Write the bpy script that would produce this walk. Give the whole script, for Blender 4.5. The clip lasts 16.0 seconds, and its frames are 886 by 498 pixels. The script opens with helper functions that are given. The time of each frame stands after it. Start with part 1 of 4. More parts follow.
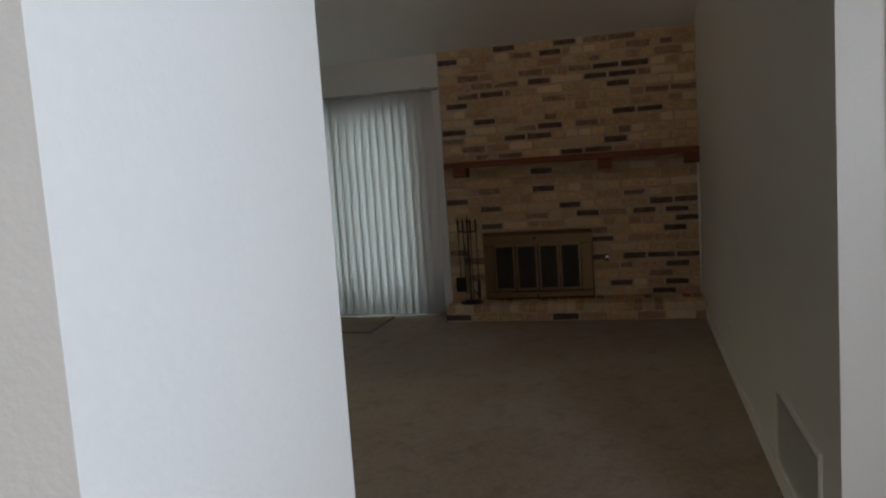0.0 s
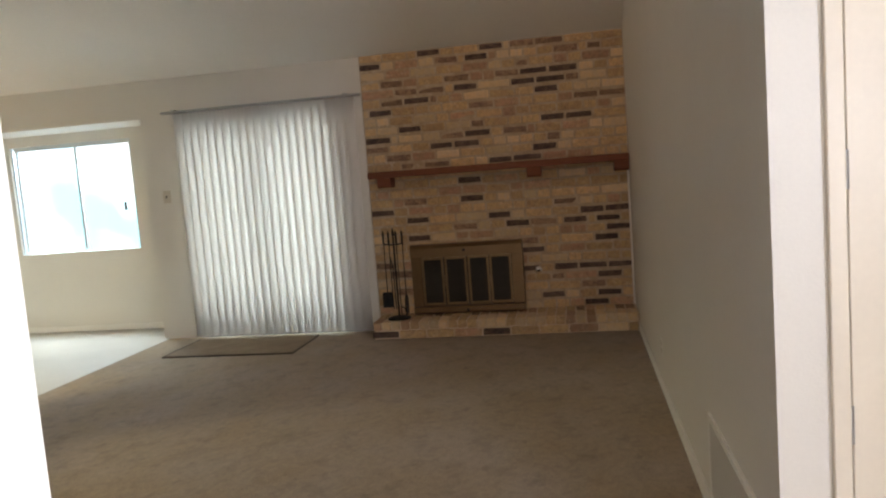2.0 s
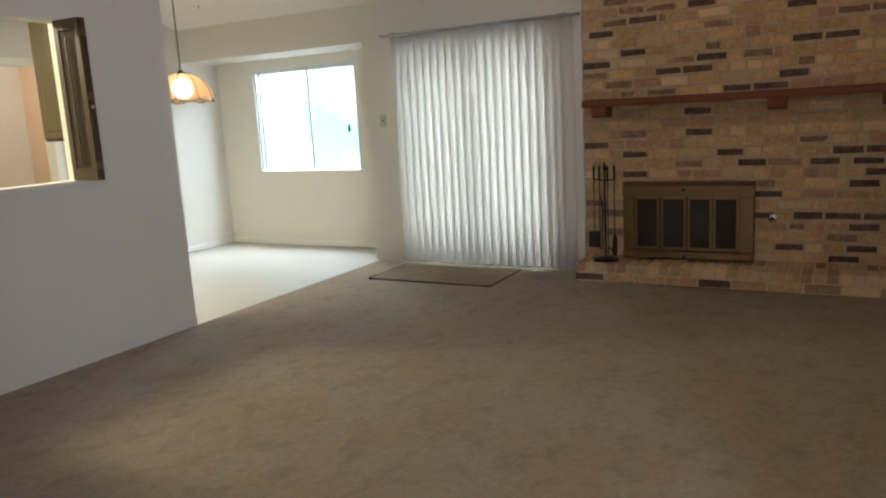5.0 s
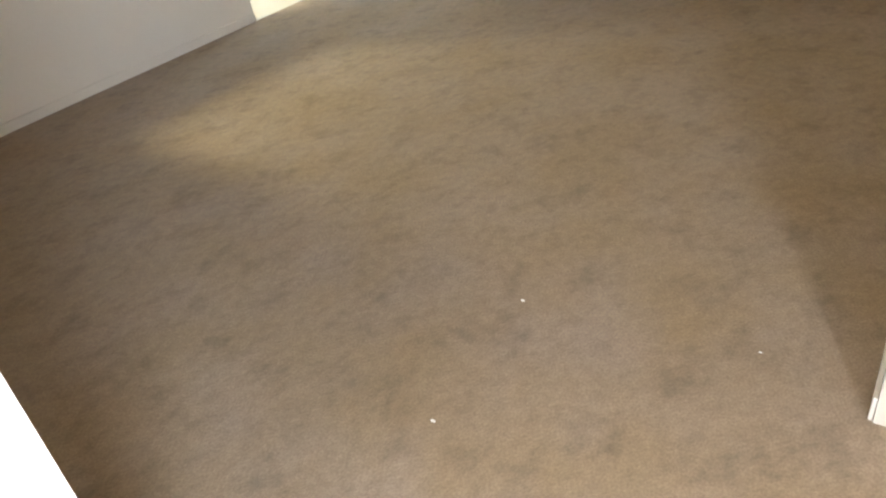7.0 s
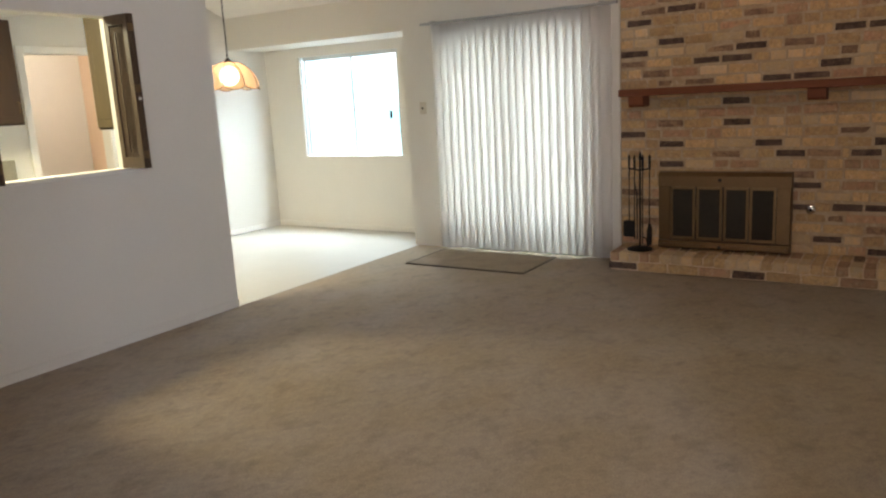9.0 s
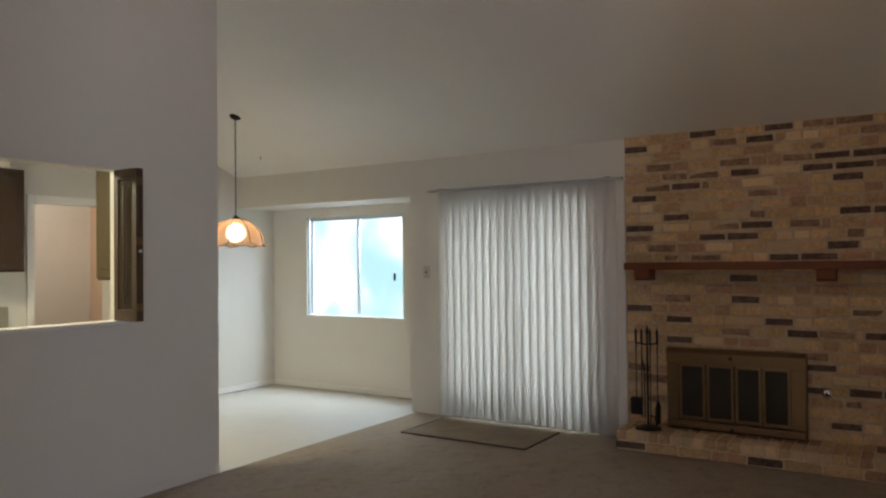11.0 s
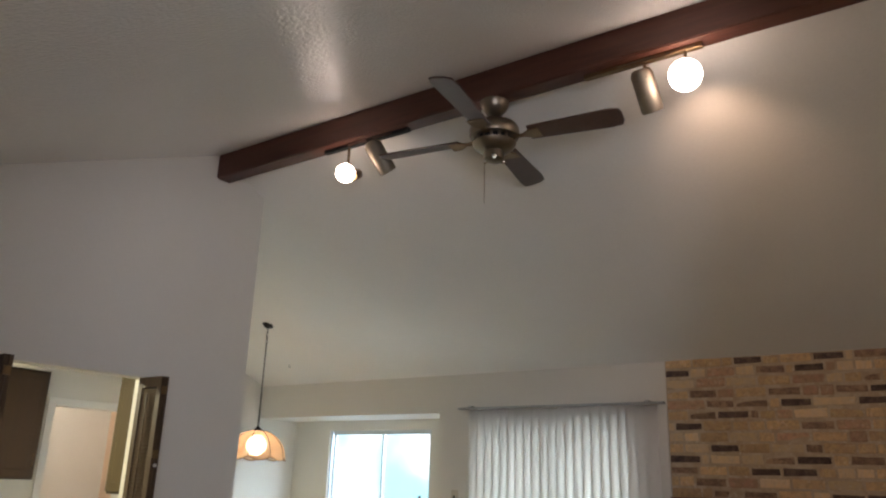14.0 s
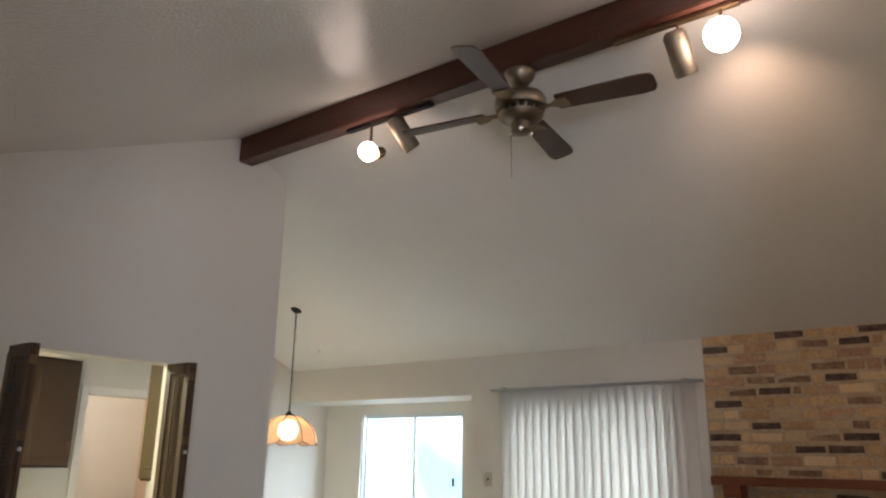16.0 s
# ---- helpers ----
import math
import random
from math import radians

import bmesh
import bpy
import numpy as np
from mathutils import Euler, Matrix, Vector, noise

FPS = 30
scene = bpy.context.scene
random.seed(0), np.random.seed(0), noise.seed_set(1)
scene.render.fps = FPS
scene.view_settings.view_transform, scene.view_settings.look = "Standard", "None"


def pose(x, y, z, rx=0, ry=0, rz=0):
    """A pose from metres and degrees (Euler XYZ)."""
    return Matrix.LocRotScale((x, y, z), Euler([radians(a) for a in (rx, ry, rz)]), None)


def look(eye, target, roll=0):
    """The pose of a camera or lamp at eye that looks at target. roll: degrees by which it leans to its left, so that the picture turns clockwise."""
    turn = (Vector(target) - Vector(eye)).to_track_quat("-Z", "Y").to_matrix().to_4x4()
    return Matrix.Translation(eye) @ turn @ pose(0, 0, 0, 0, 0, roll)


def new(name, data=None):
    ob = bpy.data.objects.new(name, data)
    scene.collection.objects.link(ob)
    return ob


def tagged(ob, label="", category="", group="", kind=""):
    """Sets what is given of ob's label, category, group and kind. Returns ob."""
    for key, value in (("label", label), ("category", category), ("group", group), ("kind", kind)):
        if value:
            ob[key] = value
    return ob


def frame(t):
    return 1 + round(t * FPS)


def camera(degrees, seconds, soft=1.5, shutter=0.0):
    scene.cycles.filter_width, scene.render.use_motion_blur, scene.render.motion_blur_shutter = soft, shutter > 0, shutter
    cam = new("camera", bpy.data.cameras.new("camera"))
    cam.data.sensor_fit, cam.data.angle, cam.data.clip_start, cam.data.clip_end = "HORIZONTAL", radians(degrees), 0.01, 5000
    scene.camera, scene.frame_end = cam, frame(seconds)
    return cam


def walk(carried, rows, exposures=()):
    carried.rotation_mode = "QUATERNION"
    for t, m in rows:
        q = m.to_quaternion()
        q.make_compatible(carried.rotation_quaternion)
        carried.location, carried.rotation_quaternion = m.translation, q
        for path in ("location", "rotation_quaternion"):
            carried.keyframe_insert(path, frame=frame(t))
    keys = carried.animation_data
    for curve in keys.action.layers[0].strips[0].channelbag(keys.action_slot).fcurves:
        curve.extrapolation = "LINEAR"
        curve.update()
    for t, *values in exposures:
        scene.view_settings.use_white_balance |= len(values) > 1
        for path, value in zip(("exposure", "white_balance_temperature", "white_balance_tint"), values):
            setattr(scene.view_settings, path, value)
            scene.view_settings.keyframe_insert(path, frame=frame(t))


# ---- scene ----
# Camera: seconds, x, y, z, heading to the left, tilt up, lean
cam = camera(61.4, 16.0, soft=2.2)
ROWS = [
    (0, 0.650, -0.694, 1.324, 14.97, -5.75, -3.90),
    (0.5, 0.614, -0.576, 1.337, 9.38, -5.97, -4.25),
    (1, 0.636, -0.501, 1.347, 7.62, -6.04, -4.50),
    (1.5, 0.694, -0.421, 1.339, 8.74, -5.75, -4.57),
    (2, 0.715, -0.365, 1.360, 10.47, -5.75, -4.42),
    (2.5, 0.699, -0.290, 1.376, 12.88, -5.96, -4.05),
    (3, 0.705, -0.244, 1.398, 16.12, -6.24, -3.79),
    (3.2, 0.704, -0.220, 1.410, 17.49, -6.41, -3.67),
    (5.3, 0.875, 0.042, 1.365, 30.24, -12.46, -3.41),
    (5.5, 0.897, 0.002, 1.408, 30.99, -15.17, -3.87),
    (6, 1.042, -0.048, 1.425, 33.53, -22.13, -5.23),
    (6.5, 1.083, -0.087, 1.460, 35.78, -29.44, -6.94),
    (7, 1.112, -0.080, 1.470, 37.60, -33.48, -8.37),
    (7.5, 1.059, -0.087, 1.483, 35.68, -29.73, -6.46),
    (8, 1.081, -0.071, 1.521, 34.75, -23.14, -6.12),
    (8.5, 1.092, -0.014, 1.416, 34.09, -16.25, -4.37),
    (9, 1.019, 0.012, 1.428, 33.00, -11.44, -3.12),
    (9.2, 1.023, 0.038, 1.434, 32.94, -9.93, -2.61),
    (11.5, 0.903, 0.159, 1.438, 32.93, 3.77, -0.37),
    (12, 0.884, 0.169, 1.443, 33.30, 6.65, -0.07),
    (12.5, 0.873, 0.176, 1.450, 33.65, 9.52, 0.23),
    (13, 0.859, 0.191, 1.461, 34.07, 12.52, 0.69),
    (13.5, 0.837, 0.211, 1.492, 34.48, 15.06, 1.36),
    (14, 0.813, 0.238, 1.502, 34.94, 17.02, 1.72),
    (14.5, 0.785, 0.261, 1.512, 35.36, 18.15, 2.18),
    (15, 0.768, 0.287, 1.523, 35.92, 18.22, 2.25),
    (15.5, 0.759, 0.320, 1.525, 36.63, 17.29, 1.83),
    (16, 0.747, 0.338, 1.506, 37.15, 15.70, 0.88),
]
PATH = []
for t, x, y, z, heading, tilt, lean in ROWS:
    h, e = radians(heading), radians(tilt)
    aim = (x - math.sin(h) * math.cos(e), y + math.cos(h) * math.cos(e), z + math.sin(e))
    PATH.append((t, look((x, y, z), aim, lean)))
walk(cam, PATH, [(0, -1.80, 6250, 16), (0.6, -1.35, 6750, 20), (1.4, -0.62, 6900, 21), (2.5, -0.36, 7000, 22), (3.2, -0.25, 7000, 22), (5.5, -0.42, 6750, 20), (6.2, 0.30, 7000, 20), (7, 0.47, 7050, 18), (7.6, 0.68, 7100, 19), (8.4, 0.40, 7000, 20), (9.2, -0.22, 6900, 22), (11.3, -0.98, 6750, 23), (12.5, -0.94, 6700, 22), (14, -0.68, 6650, 22), (16, -0.48, 6700, 23)])

# ---- world, sun and large lights ----
world = bpy.data.worlds.new("sky")
scene.world = world
world.use_nodes = True
wn = world.node_tree.nodes
sky = wn.new("ShaderNodeTexSky")
sky.sky_type = "NISHITA"
sky.sun_disc = False
sky.sun_elevation = radians(48)
sky.sun_rotation = radians(190)
wn["Background"].inputs["Strength"].default_value = 0.12
world.node_tree.links.new(sky.outputs[0], wn["Background"].inputs["Color"])


def lamp(name, kind, where, aim, power, colour, size=0.1, size_y=None, angle=None, blend=0.5):
    data = bpy.data.lights.new(name, kind)
    data.energy, data.color = power, colour
    if kind == "AREA":
        data.shape, data.size, data.size_y = "RECTANGLE", size, size_y or size
    elif kind == "SUN":
        data.angle = radians(size)
    else:
        data.shadow_soft_size = size
        if kind == "SPOT":
            data.spot_size, data.spot_blend = radians(angle), blend
    ob = new(name, data)
    ob.matrix_world = look(where, aim)
    return ob


sun_aim = Vector((0.15, 1.0, -1.1))
lamp("sun", "SUN", (0, -20, 25), Vector((0, -20, 25)) + sun_aim, 3.0, (1.0, 0.95, 0.88), 0.6)
# sky light entering at the dining window and the patio door
lamp("window_daylight", "AREA", (-4.41, 7.15, 2.45), (-4.86, 6.38, 2.0), 390, (0.62, 0.87, 1.0), 1.5, 0.9)
lamp("patio_daylight", "AREA", (-2.12, 6.42, 1.05), (-2.12, 0, 0.9), 68, (0.70, 0.91, 0.98), 1.4, 1.9)
# daylight added at two unseen openings, south and east of the hall
lamp("unseen_entry_daylight", "AREA", (0.95, -2.58, 1.2), (0.4, 2, 1.0), 36, (1.0, 0.94, 0.84), 0.9, 1.8)
lamp("unseen_hall_daylight", "AREA", (2.28, -1.0, 1.55), (0.3, -1.1, 1.62), 160, (0.66, 0.82, 1.0), 0.8, 1.05)
# lamp under the kitchen fixture
lamp("kitchen_light", "AREA", (-4.3, 2.2, 2.33), (-4.3, 2.2, 0), 95, (0.97, 1.0, 0.66), 0.6, 0.25)
# point lamp added to brighten the back room, where no fixture is seen
lamp("back_room_fill", "POINT", (-6.6, 4.3, 2.34), (-6.6, 4.3, 0), 40, (0.97, 0.97, 0.84), 0.12)
# unseen lamp assumed for the warm light on the closet front
lamp("unseen_hall_light", "POINT", (1.6, 0.2, 2.2), (1.6, 0.2, 0), 6, (1.0, 0.86, 0.56), 0.1)


# ---- materials ----
def material(name, colour, rough=0.6, metal=0.0, vary=0.06, scale=6.0, fine=60.0, bump=0.1, bump_scale=None, emission=None, strength=0.0, spec=0.5, per_object=0.0, stretch=None, detail=4, rugged=0.5):
    m = bpy.data.materials.new(name)
    m.use_nodes = True
    nt = m.node_tree
    n, l = nt.nodes, nt.links
    p = n["Principled BSDF"]
    p.inputs["Roughness"].default_value = rough
    p.inputs["Metallic"].default_value = metal
    p.inputs["Specular IOR Level"].default_value = spec
    co = n.new("ShaderNodeTexCoord")
    src = co.outputs["Object"]
    if stretch:
        mp = n.new("ShaderNodeMapping")
        mp.inputs["Scale"].default_value = stretch
        l.new(src, mp.inputs["Vector"])
        src = mp.outputs["Vector"]
    big = n.new("ShaderNodeTexNoise")
    big.inputs["Scale"].default_value, big.inputs["Detail"].default_value, big.inputs["Roughness"].default_value = scale, detail, rugged
    small = n.new("ShaderNodeTexNoise")
    small.inputs["Scale"].default_value, small.inputs["Detail"].default_value = fine, 3
    l.new(src, big.inputs["Vector"])
    l.new(src, small.inputs["Vector"])
    add = n.new("ShaderNodeMath")
    add.operation = "ADD"
    l.new(big.outputs["Fac"], add.inputs[0])
    l.new(small.outputs["Fac"], add.inputs[1])
    last = add.outputs[0]
    if per_object:
        info = n.new("ShaderNodeObjectInfo")
        mul = n.new("ShaderNodeMath")
        mul.operation = "MULTIPLY_ADD"
        mul.inputs[1].default_value = per_object
        l.new(info.outputs["Random"], mul.inputs[0])
        l.new(last, mul.inputs[2])
        last = mul.outputs[0]
    rng = n.new("ShaderNodeMapRange")
    rng.inputs["From Min"].default_value, rng.inputs["From Max"].default_value = 0.6, 1.4 + per_object
    rng.inputs["To Min"].default_value, rng.inputs["To Max"].default_value = 1 - vary, 1 + vary
    l.new(last, rng.inputs["Value"])
    mix = n.new("ShaderNodeMix")
    mix.data_type, mix.blend_type = "RGBA", "MULTIPLY"
    mix.inputs["Factor"].default_value = 1
    mix.inputs["A"].default_value = (*colour, 1)
    l.new(rng.outputs["Result"], mix.inputs["B"])
    l.new(mix.outputs["Result"], p.inputs["Base Color"])
    if bump:
        bt = n.new("ShaderNodeTexNoise")
        bt.inputs["Scale"].default_value, bt.inputs["Detail"].default_value = bump_scale or fine, 3
        l.new(src, bt.inputs["Vector"])
        b = n.new("ShaderNodeBump")
        b.inputs["Strength"].default_value, b.inputs["Distance"].default_value = bump, 0.01
        l.new(bt.outputs["Fac"], b.inputs["Height"])
        l.new(b.outputs["Normal"], p.inputs["Normal"])
    if emission:
        p.inputs["Emission Color"].default_value = (*emission, 1)
        p.inputs["Emission Strength"].default_value = strength
    return m


def pile_material(name):
    """Cut pile: tufts a few centimetres wide, trodden patches, soft relief."""
    m = bpy.data.materials.new(name)
    m.use_nodes = True
    n, l = m.node_tree.nodes, m.node_tree.links
    p = n["Principled BSDF"]
    p.inputs["Roughness"].default_value = 0.95
    p.inputs["Specular IOR Level"].default_value = 0.08
    p.inputs["Sheen Weight"].default_value = 0.15
    co = n.new("ShaderNodeTexCoord")
    lean = n.new("ShaderNodeMapping")
    lean.inputs["Rotation"].default_value = (0, 0, radians(-36))
    lean.inputs["Scale"].default_value = (1, 0.78, 1)
    l.new(co.outputs["Object"], lean.inputs["Vector"])
    layers = []
    for scale, detail, rugged, low, high in ((2.2, 3, 0.5, 0.35, 0.65), (26, 8, 0.72, 0.34, 0.62), (150, 3, 0.6, 0.3, 0.7), (7, 7, 0.66, 0.50, 0.74)):
        t = n.new("ShaderNodeTexNoise")
        t.inputs["Scale"].default_value, t.inputs["Detail"].default_value, t.inputs["Roughness"].default_value = scale, detail, rugged
        l.new(lean.outputs["Vector"], t.inputs["Vector"])
        r = n.new("ShaderNodeMapRange")
        r.inputs["From Min"].default_value, r.inputs["From Max"].default_value = low, high
        l.new(t.outputs["Fac"], r.inputs["Value"])
        layers.append((t, r))
    patch = n.new("ShaderNodeMix")
    patch.data_type = "RGBA"
    patch.inputs["A"].default_value, patch.inputs["B"].default_value = (0.275, 0.196, 0.117, 1), (0.295, 0.222, 0.158, 1)
    l.new(layers[0][1].outputs["Result"], patch.inputs["Factor"])
    last = patch.outputs["Result"]
    for (t, r), low, high in ((layers[1], 0.85, 1.08), (layers[2], 0.84, 1.16), (layers[3], 1.04, 0.70)):
        r.inputs["To Min"].default_value, r.inputs["To Max"].default_value = low, high
        mul = n.new("ShaderNodeMix")
        mul.data_type, mul.blend_type = "RGBA", "MULTIPLY"
        mul.inputs["Factor"].default_value = 1
        l.new(last, mul.inputs["A"])
        l.new(r.outputs["Result"], mul.inputs["B"])
        last = mul.outputs["Result"]
    l.new(last, p.inputs["Base Color"])
    normal = None
    for (t, r), strength, depth in ((layers[1], 0.08, 0.01), (layers[2], 0.25, 0.004)):
        b = n.new("ShaderNodeBump")
        b.inputs["Strength"].default_value, b.inputs["Distance"].default_value = strength, depth
        l.new(t.outputs["Fac"], b.inputs["Height"])
        if normal:
            l.new(normal, b.inputs["Normal"])
        normal = b.outputs["Normal"]
    l.new(normal, p.inputs["Normal"])
    return m


def masonry_material(name, colour, second, char, charred, limed):
    """Fired clay or mortar: two body tones, charred specks and smears of lime, each piece in its own cut of the pattern."""
    m = bpy.data.materials.new(name)
    m.use_nodes = True
    n, l = m.node_tree.nodes, m.node_tree.links
    p = n["Principled BSDF"]
    p.inputs["Roughness"].default_value = 0.88
    p.inputs["Specular IOR Level"].default_value = 0.2
    co, info = n.new("ShaderNodeTexCoord"), n.new("ShaderNodeObjectInfo")
    far = n.new("ShaderNodeMath")
    far.operation, far.inputs[1].default_value = "MULTIPLY", 60.0
    l.new(info.outputs["Random"], far.inputs[0])
    shift = n.new("ShaderNodeVectorMath")
    l.new(co.outputs["Object"], shift.inputs[0])
    l.new(far.outputs[0], shift.inputs[1])
    last = None
    for scale, rugged, low, high, most, tint in ((13, 0.6, 0.40, 0.62, 1.0, second), (34, 0.7, 0.48, 0.64, charred, char), (32, 0.65, 0.55, 0.66, limed, (0.72, 0.61, 0.46))):
        t = n.new("ShaderNodeTexNoise")
        t.inputs["Scale"].default_value, t.inputs["Detail"].default_value, t.inputs["Roughness"].default_value = scale, 4, rugged
        l.new(shift.outputs[0], t.inputs["Vector"])
        r = n.new("ShaderNodeMapRange")
        r.inputs["From Min"].default_value, r.inputs["From Max"].default_value, r.inputs["To Max"].default_value = low, high, most
        l.new(t.outputs["Fac"], r.inputs["Value"])
        mix = n.new("ShaderNodeMix")
        mix.data_type = "RGBA"
        mix.inputs["A"].default_value, mix.inputs["B"].default_value = (*colour, 1), (*tint, 1)
        if last:
            l.new(last, mix.inputs["A"])
        l.new(r.outputs["Result"], mix.inputs["Factor"])
        last = mix.outputs["Result"]
        shift_next = n.new("ShaderNodeVectorMath")
        shift_next.inputs[1].default_value = (7.3, 2.1, 4.7)
        l.new(shift.outputs[0], shift_next.inputs[0])
        shift = shift_next
    tone = n.new("ShaderNodeMapRange")
    tone.inputs["To Min"].default_value, tone.inputs["To Max"].default_value = 0.80, 1.18
    l.new(info.outputs["Random"], tone.inputs["Value"])
    out = n.new("ShaderNodeMix")
    out.data_type, out.blend_type = "RGBA", "MULTIPLY"
    out.inputs["Factor"].default_value = 1
    l.new(last, out.inputs["A"])
    l.new(tone.outputs["Result"], out.inputs["B"])
    l.new(out.outputs["Result"], p.inputs["Base Color"])
    rough = n.new("ShaderNodeTexNoise")
    rough.inputs["Scale"].default_value, rough.inputs["Detail"].default_value = 55, 5
    l.new(shift.outputs[0], rough.inputs["Vector"])
    b = n.new("ShaderNodeBump")
    b.inputs["Strength"].default_value, b.inputs["Distance"].default_value = 0.7, 0.008
    l.new(rough.outputs["Fac"], b.inputs["Height"])
    l.new(b.outputs["Normal"], p.inputs["Normal"])
    return m


M_WALL = material("wall_paint", (0.70, 0.66, 0.59), 0.45, vary=0.03, scale=2, fine=90, bump=0.08, bump_scale=140)
M_CEIL_N = material("ceiling_flat_paint", (0.80, 0.76, 0.70), 0.75, vary=0.03, scale=2, fine=60, bump=0.2, bump_scale=60, spec=0.2)
M_CEIL = material("ceiling_paint", (0.82, 0.79, 0.75), 0.15, vary=0.03, scale=2, fine=60, bump=0.5, bump_scale=70)
M_TRIM = material("trim_paint", (0.78, 0.75, 0.69), 0.35, vary=0.03, scale=5, fine=60, bump=0.03)
M_CARPET = pile_material("carpet")
M_VINYL = material("vinyl_floor", (0.50, 0.46, 0.395), 0.35, vary=0.06, scale=4, fine=60, bump=0.03)
M_MORTAR = masonry_material("mortar", (0.565, 0.418, 0.277), (0.678, 0.537, 0.384), (0.30, 0.22, 0.15), 0.10, 0.9)
M_BRICK = masonry_material("brick", (0.554, 0.367, 0.209), (0.633, 0.435, 0.226), (0.24, 0.165, 0.115), 0.42, 0.38)
M_BRICK_PALE = masonry_material("pale_brick", (0.633, 0.486, 0.322), (0.701, 0.508, 0.282), (0.36, 0.27, 0.19), 0.22, 0.40)
M_BRICK_RED = masonry_material("red_brick", (0.531, 0.311, 0.203), (0.475, 0.316, 0.192), (0.20, 0.13, 0.10), 0.42, 0.32)
M_BRICK_UMBER = masonry_material("umber_brick", (0.243, 0.153, 0.107), (0.384, 0.254, 0.158), (0.08, 0.055, 0.045), 0.5, 0.12)
M_BRICK_DARK = masonry_material("dark_brick", (0.095, 0.062, 0.055), (0.17, 0.115, 0.085), (0.04, 0.032, 0.032), 0.5, 0.08)
M_MANTEL = material("mantel_wood", (0.19, 0.062, 0.03), 0.55, vary=0.25, scale=8, fine=50, bump=0.15, stretch=(0.12, 1, 1), spec=0.25)
M_BEAM = material("beam_wood", (0.085, 0.027, 0.015), 0.5, vary=0.3, scale=8, fine=50, bump=0.2, stretch=(0.1, 1, 1))
M_BRASS = material("antique_brass", (0.22, 0.145, 0.08), 0.45, metal=1.0, vary=0.12, scale=8, fine=60, bump=0.05)
M_BRASS_LIGHT = material("worn_brass", (0.25, 0.172, 0.095), 0.38, metal=1.0, vary=0.12, scale=8, fine=60, bump=0.04)
M_NICKEL = material("brushed_brass", (0.23, 0.19, 0.14), 0.38, metal=1.0, vary=0.1, scale=8, fine=60, bump=0.03)
M_SPOT = material("satin_brass", (0.30, 0.25, 0.19), 0.55, metal=1.0, vary=0.1, scale=10, fine=80, bump=0.04, stretch=(1, 1, 0.1))
M_IRON = material("black_iron", (0.02, 0.019, 0.018), 0.5, metal=0.6, vary=0.2, scale=20, fine=90, bump=0.2)
M_SOOT = material("soot", (0.012, 0.011, 0.010), 0.9, vary=0.3, scale=6, fine=40, bump=0.3)
M_SHUTTER = material("shutter_wood", (0.075, 0.042, 0.020), 0.5, vary=0.25, scale=8, fine=50, bump=0.1, stretch=(1, 1, 0.15))
# lit copy of the cabinet wood: the kitchen lamp's olive light is in the colour
M_CABINET_LIT = material("lit_cabinet_wood", (0.062, 0.042, 0.018), 0.5, vary=0.22, scale=7, fine=50, bump=0.1, stretch=(1, 1, 0.12))
M_CABINET = material("cabinet_wood", (0.034, 0.016, 0.006), 0.55, vary=0.22, scale=7, fine=50, bump=0.1, stretch=(1, 1, 0.12))
M_BLADE = material("fan_blade_wood", (0.07, 0.03, 0.018), 0.42, spec=0.5, vary=0.25, scale=8, fine=50, bump=0.05)
M_COUNTER = material("counter_laminate", (0.25, 0.225, 0.165), 0.4, vary=0.1, scale=10, fine=80, bump=0.02)
M_PLASTIC = material("ivory_plastic", (0.55, 0.48, 0.38), 0.4, vary=0.03, bump=0.0)
M_METAL = material("grey_metal", (0.45, 0.45, 0.45), 0.35, metal=0.9, vary=0.06, bump=0.03)
M_ALU = material("window_aluminium", (0.62, 0.66, 0.68), 0.4, metal=0.3, vary=0.05, bump=0.02)
M_CHROME = material("chrome", (0.8, 0.8, 0.8), 0.12, metal=1.0, vary=0.02, bump=0.0)
M_MAT = material("mat_pile", (0.265, 0.198, 0.138), 0.95, vary=0.2, scale=6, fine=90, bump=0.6, bump_scale=220, spec=0.1)
M_MATEDGE = material("mat_binding", (0.085, 0.058, 0.038), 0.8, vary=0.2, bump=0.3)
M_DOOR = material("door_paint", (0.72, 0.64, 0.52), 0.4, vary=0.03, scale=3, fine=60, bump=0.03)
# same paint as the other back room walls, warm light mixed into the colour
M_ROOM_WARM_LIT = material("back_room_paint_warm_lit", (0.74, 0.54, 0.38), 0.6, vary=0.03, bump=0.05)
M_ROOM = material("back_room_paint", (0.70, 0.66, 0.585), 0.6, vary=0.03, bump=0.05)
M_GRASS = material("lawn", (0.06, 0.11, 0.04), 0.9, vary=0.4, scale=2, fine=40, bump=0.5)
M_CONCRETE = material("concrete", (0.62, 0.61, 0.58), 0.9, vary=0.12, scale=2, fine=60, bump=0.2)
M_BULB = material("lit_bulb", (1, 0.9, 0.8), 0.4, bump=0, emission=(1.0, 0.86, 0.72), strength=34)
M_TUBE = material("light_diffuser", (0.9, 0.9, 0.85), 0.5, bump=0, emission=(1.0, 0.95, 0.75), strength=6)


def glass_material(name, colour, rough=0.0):
    m = bpy.data.materials.new(name)
    m.use_nodes = True
    p = m.node_tree.nodes["Principled BSDF"]
    p.inputs["Base Color"].default_value = (*colour, 1)
    p.inputs["Transmission Weight"].default_value = 1
    p.inputs["Roughness"].default_value = rough
    p.inputs["IOR"].default_value = 1.45
    return m


